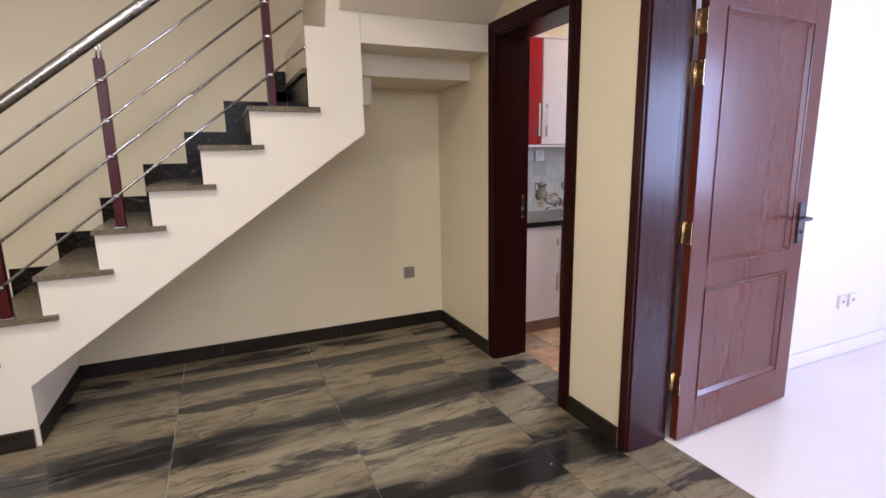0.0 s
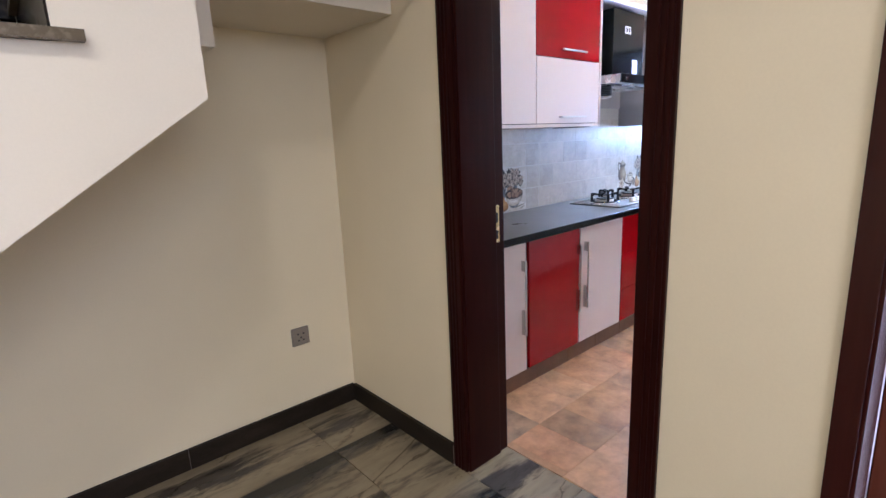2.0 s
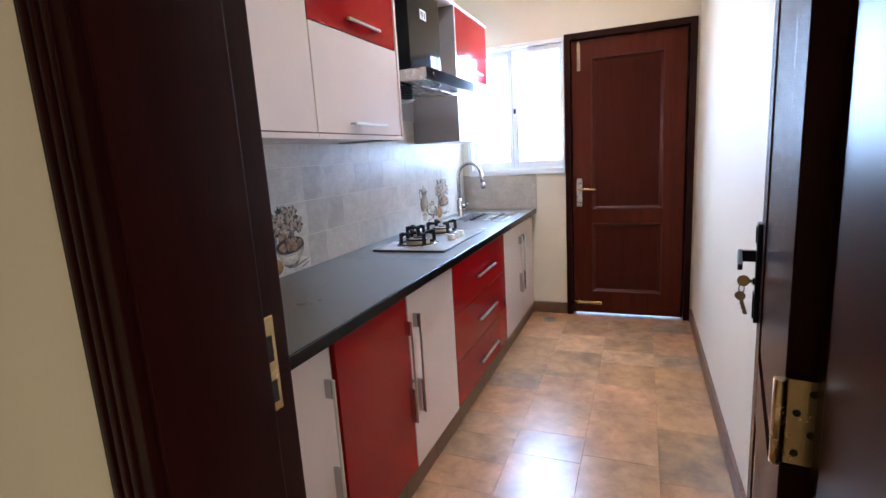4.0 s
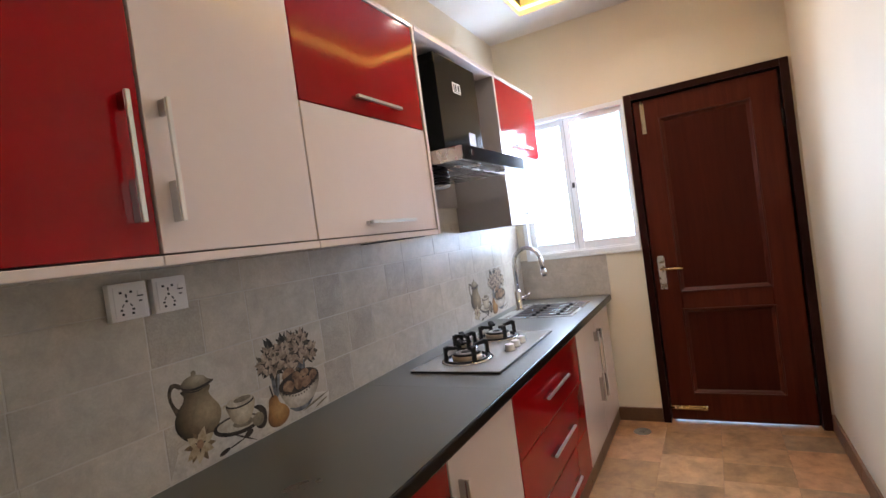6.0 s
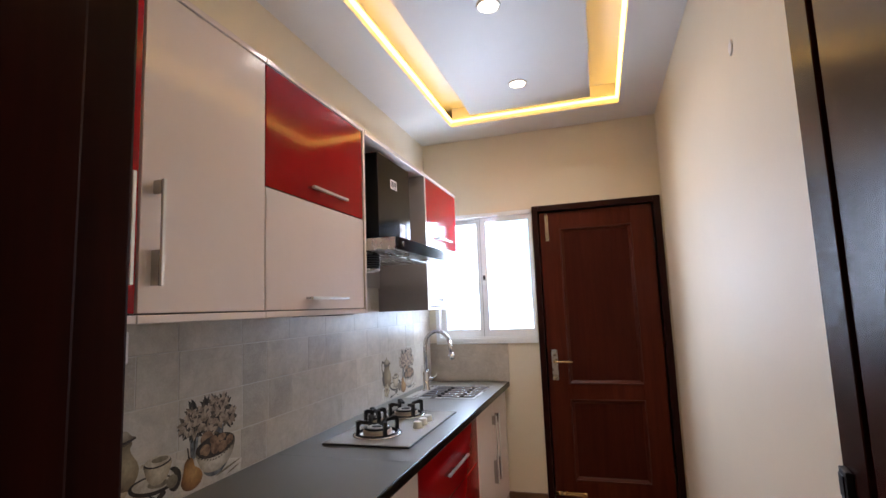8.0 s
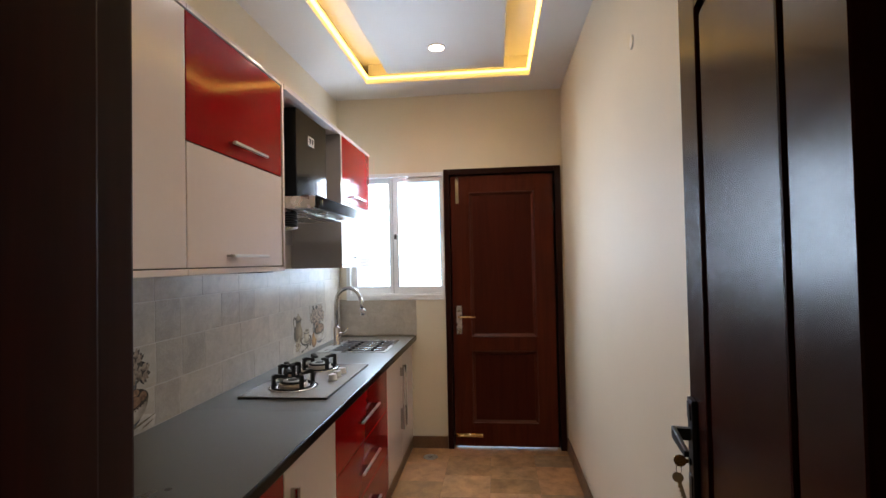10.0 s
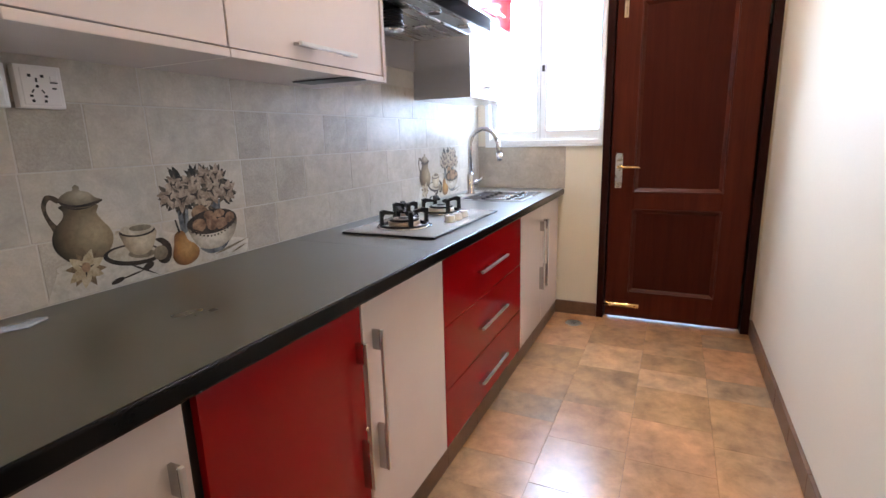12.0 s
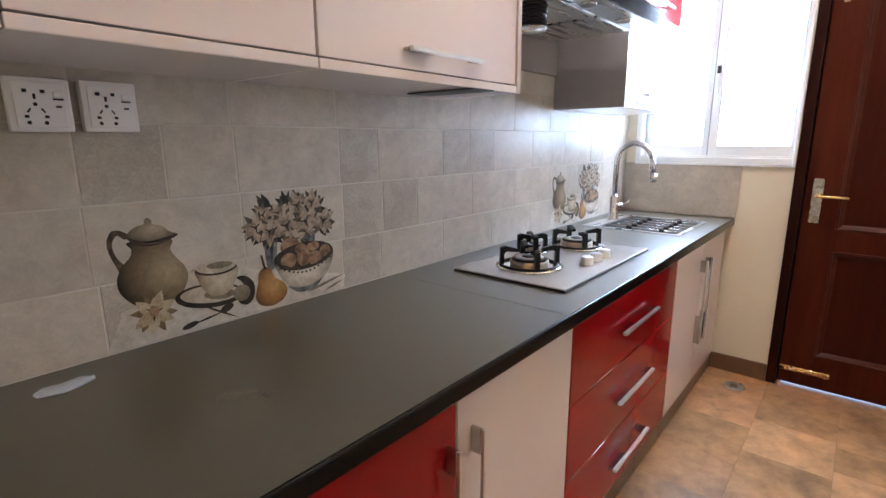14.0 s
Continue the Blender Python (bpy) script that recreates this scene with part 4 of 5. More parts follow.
def wall_unit(x0, x1, fronts, label, side=None):
    c = thing("wall_cabinet", (x0 + x1) / 2, 3.6, UB - 0.02, label, "kitchen cabinet", "wall cabinets")
    shell = box(x0, x1, UY + 0.021, YW - 0.011, UB, UT)
    part("body", shell, NICHE if side else CARCASS_SHADE, c)
    part("bottom_board", box(x0, x1, UY - 0.004, YW - 0.011, UB - 0.021, UB - 0.002, 0.0015, 1), WHITE, c)
    part("top_board", box(x0, x1, UY - 0.004, YW - 0.011, UT + 0.002, UT + 0.019, 0.0015, 1), WHITE, c)
    for a, b, z0, z1, mat, hx, hz, length, upright in fronts:
        d = part("door" if upright else "flap", box(a, b, UY, UY + 0.019, z0, z1, 0.0025), mat, c)
        bar_handle("handle", d, hx, UY, hz, length, upright)
    return c


wall_unit(XK + 0.012, 2.252, [(XK + 0.014, 2.249, UB + 0.002, UT - 0.001, RED, 2.212, 1.602, 0.245, True)], "glossy red wall cabinet with an upright steel handle")
wall_unit(2.254, 2.690, [(2.256, 2.688, UB + 0.002, UT - 0.001, WHITE, 2.290, 1.602, 0.245, True)], "glossy white wall cabinet with an upright steel handle")
flaps = wall_unit(2.692, 3.360, [(2.694, 3.357, UB + 0.002, SPLIT - 0.002, WHITE, 3.04, 1.458, 0.26, False), (2.694, 3.357, SPLIT + 0.002, UT - 0.001, RED, 3.05, 1.850, 0.25, False)], "wall cabinet with a red flap over a white flap")
part("end_panel", box(3.362, 3.380, UY - 0.004, YW - 0.011, UB - 0.021, UT + 0.019, 0.0015, 1), WHITE, flaps)
part("lamp_slot", box(3.14, 3.235, 3.43, 3.655, UB - 0.025, UB - 0.0215, 0.001, 1), DARK, flaps, "dark panel under the cabinet")
end_unit = wall_unit(4.195, 4.862, [(4.197, 4.860, UB + 0.002, SPLIT - 0.002, WHITE, 4.53, 1.458, 0.26, False), (4.197, 4.860, SPLIT + 0.002, UT - 0.001, RED, 4.53, 1.850, 0.25, False)], "wall cabinet beside the window, red flap over white", side=True)
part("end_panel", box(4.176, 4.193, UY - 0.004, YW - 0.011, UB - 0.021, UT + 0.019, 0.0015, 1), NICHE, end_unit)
part("edge_band", box(4.175, 4.194, UY - 0.006, UY - 0.0042, UB - 0.021, UT + 0.019), WHITE, end_unit)

niche = thing("hood_niche", 3.79, 3.6, 2.2, "white board frame round the extractor hood", "kitchen cabinet")
part("top_board", box(3.382, 4.174, UY - 0.006, YW - 0.011, UT - 0.004, UT + 0.019, 0.0015, 1), WHITE, niche)
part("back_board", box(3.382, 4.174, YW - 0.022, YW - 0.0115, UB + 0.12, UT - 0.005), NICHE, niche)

# extractor hood
hood = thing("extractor_hood", 3.76, 3.55, 1.665, "black glass and steel extractor hood with tall chimney", "range hood")
part("chimney", box(3.54, 3.955, 3.452, YW - 0.023, 1.724, 2.165, 0.003), BLACK_GLASS, hood, "glossy black chimney")
part("canopy", box(3.385, 4.082, 3.306, YW - 0.023, 1.668, 1.722, 0.004), STEEL, hood, "brushed steel canopy")
part("front_glass", box(3.387, 4.080, 3.298, 3.3055, 1.666, 1.724, 0.002, 1), BLACK_GLASS, hood, "black glass front strip")
part("control_knob", cyl((3.455, 3.298, 1.695), (3.455, 3.292, 1.695), 0.012), CHROME, hood)
for x in (3.50, 3.80):
    f = part("filter", box(x, x + 0.26, 3.40, 3.68, 1.660, 1.6675, 0.002, 1), STEEL, hood)
part("lamp", cyl((3.62, 3.36, 1.6675), (3.62, 3.36, 1.660), 0.025, 20), CHROME, hood)
part("lamp", cyl((3.90, 3.36, 1.6675), (3.90, 3.36, 1.660), 0.025, 20), CHROME, hood)
cup = bmesh.new()
for i in range(6):
    add_cyl(cup, (3.50, 3.48, 1.662 - i * 0.011), (3.50, 3.48, 1.654 - i * 0.011), 0.045 - 0.002 * (i % 2), 20)
part("oil_cup", cup, BLACK_IRON, hood, "ribbed dark oil cup")
part("oil_cup_rim", lathe([(0.02, -0.08), (0.042, -0.075), (0.045, -0.066), (0.03, -0.064)], (3.50, 3.48, 1.662)), STEEL, hood)
badge = part("badge", box(3.69, 3.77, 3.4502, 3.4515, 2.018, 2.066, 0.0004, 1), PLASTIC, hood, "white badge with dark marks")
for x0, x1, z0, z1 in ((3.700, 3.708, 2.030, 2.058), (3.714, 3.728, 2.030, 2.058), (3.740, 3.758, 2.030, 2.058), (3.700, 3.758, 2.023, 2.026)):
    part("badge_mark", box(x0, x1, 3.4493, 3.4501, z0, z1), DARK, badge)
tag = part("tag", box(3.80, 3.872, 3.4498, 3.4515, 1.742, 1.852, 0.0006, 1), PAPER, hood, "pale paper tag")
part("tag_print", box(3.818, 3.854, 3.4488, 3.4496, 1.775, 1.83), PLASTIC_GREY, tag)

# gas hob
HX0, HX1, HY0, HY1 = 3.325, 4.002, 3.248, 3.632
hob = thing("gas_hob", 3.67, 3.42, CT, "built-in three-burner gas hob with black pan supports", "hob")
part("plate", box(HX0, HX1, HY0, HY1, CT + 0.001, CT + 0.009, 0.002), HOB_TOP, hob, "grey glossy hob plate")
part("plate_rim", box(HX0 - 0.003, HX1 + 0.003, HY0 - 0.003, HY1 + 0.003, CT + 0.0002, CT + 0.0065, 0.001, 1), BLACK_IRON, hob)


def burner(x, y, r):
    z = CT + 0.009
    part("drip_ring", lathe([(r * 1.16, 0.0), (r * 1.22, 0.002), (r * 1.02, 0.0045), (r * 0.7, 0.003)], (x, y, z)), CHROME, hob)
    b = part("burner", lathe([(r * 0.70, 0.002), (r * 0.70, 0.019), (r * 0.64, 0.0225), (r * 0.3, 0.0226)], (x, y, z)), BURNER, hob, "pale alloy burner")
    part("burner_cap", lathe([(r * 0.64, 0.0225), (r * 0.66, 0.0265), (r * 0.60, 0.0295), (r * 0.52, 0.0298)], (x, y, z)), BLACK_IRON, b)
    part("burner_top", lathe([(r * 0.52, 0.0285), (r * 0.50, 0.031), (r * 0.30, 0.0325), (r * 0.28, 0.029)], (x, y, z)), STEEL, b)
    part("burner_core", lathe([(r * 0.27, 0.028), (r * 0.27, 0.033), (r * 0.20, 0.035), (r * 0.1, 0.0352)], (x, y, z)), BLACK_IRON, b)
    part("igniter", cyl((x + r * 0.75, y + 0.01, z), (x + r * 0.75, y + 0.01, z + 0.04), 0.003, 8), CHROME, b)
    sup = bmesh.new()
    add_tube(sup, [(x + r * 1.02 * math.cos(a * math.tau / 24), y + r * 1.02 * math.sin(a * math.tau / 24), z + 0.0065) for a in range(25)], 0.0048, 8)
    for a in range(4):
        q = math.tau * (a / 4 + 0.125)
        c, s = math.cos(q), math.sin(q)
        arm = bmesh.new()
        out = r * 1.02
        poly = [(out - 0.007, 0.0), (out + 0.007, 0.0), (out + 0.006, 0.064), (out - 0.010, 0.069), (out - 0.052, 0.059), (out - 0.050, 0.049), (out - 0.014, 0.051), (out - 0.007, 0.044)]
        add_prism(arm, poly, 1, -0.008, 0.008)
        bmesh.ops.transform(arm, matrix=Matrix.Translation((x, y, z)) @ Matrix.Rotation(q, 4, "Z"), verts=arm.verts[:])
        me = bpy.data.meshes.new("arm")
        arm.to_mesh(me)
        arm.free()
        sup.from_mesh(me)
        bpy.data.meshes.remove(me)
    part("pan_support", sup, BLACK_IRON, hob, "black iron pan support")


burner(3.500, 3.462, 0.090)
burner(3.888, 3.480, 0.086)
burner(3.690, 3.562, 0.048)
for x in (3.632, 3.702, 3.774):
    part("knob", lathe([(0.024, 0.0), (0.024, 0.004), (0.021, 0.006), (0.020, 0.024), (0.017, 0.027)], (x, 3.322, CT + 0.0092)), SATIN, hob, "silver control knob")

# sink with drying rods, tap
sink = thing("kitchen_sink", 4.62, 3.435, 0.68, "stainless steel inset sink with drying rods", "sink")
rim = bmesh.new()
for b in ((SX0 - 0.02, SX1 + 0.02, SY0 - 0.02, SY0), (SX0 - 0.02, SX1 + 0.02, SY1, SY1 + 0.07), (SX0 - 0.02, SX0, SY0, SY1), (SX1, SX1 + 0.02, SY0, SY1)):
    add_box(rim, *b, CT + 0.0005, CT + 0.0045, 0.001, 1)
part("rim", rim, STEEL, sink)
bowl = bmesh.new()
for b in ((SX0, SX0 + 0.004, SY0, SY1, 0.68, CT), (SX1 - 0.004, SX1, SY0, SY1, 0.68, CT), (SX0, SX1, SY0, SY0 + 0.004, 0.68, CT), (SX0, SX1, SY1 - 0.004, SY1, 0.68, CT), (SX0, SX1, SY0, SY1, 0.676, 0.68)):
    add_box(bowl, *b)
part("bowl", bowl, BOWL_STEEL, sink)
part("drain", lathe([(0.04, 0.0), (0.042, 0.003), (0.03, 0.004), (0.02, 0.001)], (4.62, 3.43, 0.6805)), CHROME, sink)
rack = thing("drying_rack", 4.66, 3.435, CT - 0.012, "chrome rod drying rack laid across the sink", "dish rack")
for i in range(5):
    x = 4.50 + i * 0.075
    part("rod", cyl((x, SY0 + 0.005, CT - 0.004), (x, SY1 - 0.005, CT - 0.004), 0.0038, 10), CHROME, rack)
for y in (SY0 + 0.09, SY1 - 0.12):
    part("clip_bar", box(4.48, 4.82, y - 0.009, y + 0.009, CT - 0.013, CT - 0.0095, 0.001, 1), PLASTIC_GREY, rack)
    for i in range(5):
        part("clip", box(4.49 + i * 0.075, 4.51 + i * 0.075, y - 0.012, y + 0.012, CT - 0.0093, CT + 0.004, 0.002, 1), DARK, rack)

TAX, TAY = 4.665, 3.641
tap = thing("kitchen_tap", TAX, TAY, CT, "chrome pull-down kitchen tap with a high arched spout", "tap")
part("base", lathe([(0.028, 0.0045), (0.028, 0.010), (0.021, 0.016), (0.0205, 0.12), (0.016, 0.128)], (TAX, TAY, CT)), CHROME, tap)
arc = [(TAX, TAY, CT + 0.12), (TAX, TAY, CT + 0.298)]
for a in range(1, 13):
    q = math.pi * a / 12 * 0.93
    arc.append((TAX + 0.02 * a / 12, TAY - 0.085 + 0.085 * math.cos(q), CT + 0.298 + 0.095 * math.sin(q)))
part("spout", add_tube(bmesh.new(), arc, 0.0135, 16), CHROME, tap)
end = Vector(arc[-1])
part("spray_head", add_cyl(add_cyl(bmesh.new(), end + Vector((0, 0.0, 0.01)), end + Vector((0.003, -0.010, -0.075)), 0.0135, 18, 0.017), end + Vector((0.003, -0.010, -0.075)), end + Vector((0.005, -0.014, -0.115)), 0.0185, 18, 0.017), CHROME, tap)
part("lever", add_tube(add_cyl(bmesh.new(), (TAX, TAY, CT + 0.075), (TAX + 0.015, TAY - 0.038, CT + 0.075), 0.014, 16), [(TAX + 0.015, TAY - 0.035, CT + 0.078), (TAX + 0.022, TAY - 0.052, CT + 0.086), (TAX + 0.030, TAY - 0.070, CT + 0.106)], 0.006), CHROME, tap)

# loose sticker on the worktop and floor drain
note = thing("sticker", 2.293, 3.662, CT, "crumpled pale plastic sticker on the worktop", "sticker")
fold = bmesh.new()
grid = [[fold.verts.new((2.248 + 0.0145 * i, 3.661 + (0.0072 * (j - 3)) * math.sin(math.pi * (i + 1.1) / 8) + 0.0006 * i, CT + 0.0006 + 0.0034 * (1 + math.sin(1.7 * i + j)) * (0.3 + 0.1 * j))) for j in range(7)] for i in range(7)]
for i in range(6):
    for j in range(6):
        fold.faces.new((grid[i][j], grid[i + 1][j], grid[i + 1][j + 1], grid[i][j + 1])).smooth = True
sheet = part("sheet", fold, PAPER, note)
part("print", box(2.262, 2.322, 3.663, 3.6645, CT + 0.0085, CT + 0.0092), PLASTIC_GREY, note)

drain = thing("floor_drain", 4.925, 3.036, 0, "round steel floor drain by the back door", "floor drain")
part("ring", lathe([(0.030, 0.0005), (0.034, 0.003), (0.050, 0.003), (0.052, 0.0005)], (4.925, 3.036, 0)), STEEL, drain)
part("grate", cyl((4.925, 3.036, 0.0003), (4.925, 3.036, 0.0018), 0.030, 20), STEEL, drain)
for dx in (-0.016, -0.0055, 0.0055, 0.016):
    part("slot", box(4.925 + dx - 0.0022, 4.925 + dx + 0.0022, 3.018, 3.054, 0.0016, 0.0022), DARK, drain)

# ---- splashback: tiles, printed still life ----
splash = setting("trim_splashback", box(XK + 0.003, XE - 0.003, YW - 0.0105, YW - 0.002, CT - 0.05, 1.60), GROUT, "grey cement-look wall tiles")
SPLASH_ROWS = (
    (CT + 0.0005, 1.000, (2.09, 2.385, 2.53, 2.68, 2.97, 3.115)),
    (1.000, 1.153, (2.088, 2.375, 2.685, 2.98, 3.13)),
    (1.153, 1.303, (2.09, 2.378, 2.53, 2.682, 2.975, 3.115)),
    (1.303, 1.457, (2.092, 2.385, 2.677, 2.97)),
)
rng = random.Random(11)
tile_cache = {}


def splash_tile(x0, x1, z0, z1, small):
    key = (round(x1 - x0, 3), round(z1 - z0, 3), small)
    if key not in tile_cache:
        w, h = x1 - x0 - 0.0028, z1 - z0 - 0.0028
        tile_cache[key] = mesh_of("wall_tile", box(-w / 2, w / 2, -0.0026, 0.0026, -h / 2, h / 2, 0.001, 1), TILE_SPLASH_DARK if small else TILE_SPLASH)
    piece("wall_tile", tile_cache[key], splash, (x0 + x1) / 2, YW - 0.0086, (z0 + z1) / 2)


for z0, z1, joints in SPLASH_ROWS:
    line = [XK + 0.004, 1.795, *joints]
    while line[-1] < XE - 0.2:
        line.append(min(line[-1] + rng.choice((0.15, 0.295, 0.295)), XE - 0.004))
    if line[-1] < XE - 0.005:
        line.append(XE - 0.004)
    for a, b in zip(line, line[1:]):
        splash_tile(a, b, z0, z1, 0.1 < b - a < 0.16 and not 2.5 < a < 2.6)
back = setting("trim_splash_end", box(XE - 0.006, XE - 0.003, 3.15, YW - 0.012, CT + 0.001, 1.137), GROUT)
for y0, y1 in ((3.15, YW - 0.012),):
    part("wall_tile", box(XE - 0.0105, XE - 0.006, y0, y1, CT + 0.001, 1.138, 0.001, 1), TILE_SPLASH, back)


def print_material(name, lo, hi, scale=24.0):
    m, nt, b = nodes_of(name)
    f1, f2 = noise_tex(nt, coords(nt), scale, 5.0, 0.6, 0.4), noise_tex(nt, coords(nt), scale * 5, 3.0)
    col = ramp(nt, f1, [(0.36, lo), (0.64, hi)])
    nt.links.new(mix(nt, col, ramp(nt, f2, [(0.3, (0.8,) * 3), (0.6, (1, 1, 1))]), 1.0, "MULTIPLY"), b.inputs["Base Color"])
    b.inputs["Roughness"].default_value, b.inputs["Specular IOR Level"].default_value = 0.28, 0.25
    return m


CLAY = print_material("print_clay", (0.12, 0.09, 0.058), (0.25, 0.205, 0.145))
CLAY_DARK = print_material("print_clay_dark", (0.014, 0.010, 0.008), (0.050, 0.034, 0.024))
HANDLE_BROWN = print_material("print_jug_handle", (0.018, 0.012, 0.008), (0.115, 0.078, 0.046), 70)
CREAM = print_material("print_cream", (0.36, 0.30, 0.22), (0.54, 0.47, 0.37))
PETAL = print_material("print_petal", (0.17, 0.118, 0.082), (0.45, 0.345, 0.255), 55)
PETAL_DEEP = print_material("print_petal_shade", (0.030, 0.023, 0.016), (0.115, 0.09, 0.062), 60)
LEAF = print_material("print_leaf", (0.010, 0.009, 0.007), (0.042, 0.035, 0.026), 50)
CLOTH = print_material("print_cloth", (0.46, 0.41, 0.345), (0.59, 0.54, 0.465), 14)
BLUE = print_material("print_vase", (0.055, 0.062, 0.070), (0.20, 0.205, 0.205), 30)


def print_shaded(name, cx, cz, rx, rz, hi, mid, lo):
    """A printed round body: the picture's own light spot at cx, cz fading to dark edges."""
    m, nt, b = nodes_of(name)
    tc = nt.nodes.new("ShaderNodeTexCoord")
    mp = nt.nodes.new("ShaderNodeMapping")
    mp.inputs["Location"].default_value = (-cx / rx, 0, -cz / rz)
    mp.inputs["Scale"].default_value = (1 / rx, 0, 1 / rz)
    nt.links.new(tc.outputs["Object"], mp.inputs["Vector"])
    dist = nt.nodes.new("ShaderNodeVectorMath")
    dist.operation = "LENGTH"
    nt.links.new(mp.outputs["Vector"], dist.inputs[0])
    col = ramp(nt, dist.outputs["Value"], [(0.1, hi), (0.55, mid), (1.0, lo)])
    wash = noise_tex(nt, coords(nt), 60.0, 5.0, 0.6, 0.4)
    nt.links.new(mix(nt, col, ramp(nt, wash, [(0.3, (0.75,) * 3), (0.65, (1.08,) * 3)]), 1.0, "MULTIPLY"), b.inputs["Base Color"])
    b.inputs["Roughness"].default_value, b.inputs["Specular IOR Level"].default_value = 0.3, 0.25
    return m


JUG = print_shaded("print_jug", 0.272, 0.142, 0.100, 0.098, (0.33, 0.255, 0.155), (0.175, 0.122, 0.068), (0.008, 0.005, 0.003))
LID = print_shaded("print_lid", 0.252, 0.232, 0.062, 0.034, (0.36, 0.30, 0.21), (0.20, 0.155, 0.10), (0.035, 0.025, 0.017))
CUP = print_shaded("print_cup", 0.380, 0.10, 0.064, 0.062, (0.56, 0.47, 0.34), (0.40, 0.32, 0.22), (0.10, 0.07, 0.045))
BOWL = print_shaded("print_bowl", 0.600, 0.070, 0.105, 0.060, (0.58, 0.52, 0.43), (0.42, 0.36, 0.28), (0.09, 0.07, 0.05))
PEAR = print_shaded("print_pear", 0.508, 0.055, 0.058, 0.062, (0.46, 0.25, 0.085), (0.31, 0.145, 0.045), (0.085, 0.032, 0.012))
LILY = print_material("print_lily", (0.30, 0.22, 0.12), (0.50, 0.41, 0.28), 50)
LILY_DEEP = print_material("print_lily_shade", (0.10, 0.065, 0.035), (0.24, 0.165, 0.09), 60)
APPLE = print_material("print_fruit", (0.11, 0.055, 0.032), (0.34, 0.205, 0.12), 34)


def oval(cx, cz, rx, rz, n=26, tilt=0.0, a0=0.0, a1=math.tau):
    full = abs(a1 - a0) > 6.2
    pts = []
    for i in range(n if full else n + 1):
        a = a0 + (a1 - a0) * i / n
        u, v = rx * math.cos(a), rz * math.sin(a)
        pts.append((cx + u * math.cos(tilt) - v * math.sin(tilt), cz + u * math.sin(tilt) + v * math.cos(tilt)))
    return pts


def flowing(pts, n=5):
    """A closed outline rounded through its corner points."""
    out, m = [], len(pts)
    for i in range(m):
        p0, p1, p2, p3 = (pts[(i + k - 1) % m] for k in range(4))
        for k in range(n):
            t = k / n
            out.append(tuple(0.5 * (2 * b + (c - a) * t + (2 * a - 5 * b + 4 * c - d) * t * t + (3 * b - a - 3 * c + d) * t ** 3) for a, b, c, d in zip(p0, p1, p2, p3)))
    return out


def blade(cx, cz, length, width, a, bend=0.0):
    """A pointed petal or leaf from its root at cx, cz along the angle a."""
    pts = []
    for s, ts in ((1, (0.0, 0.15, 0.35, 0.6, 0.85, 1.0)), (-1, (0.85, 0.6, 0.35, 0.15))):
        for t in ts:
            u, v = length * t, s * width * math.sin(math.pi * t ** 0.8) + bend * length * t * t
            pts.append((cx + u * math.cos(a) - v * math.sin(a), cz + u * math.sin(a) + v * math.cos(a)))
    return pts


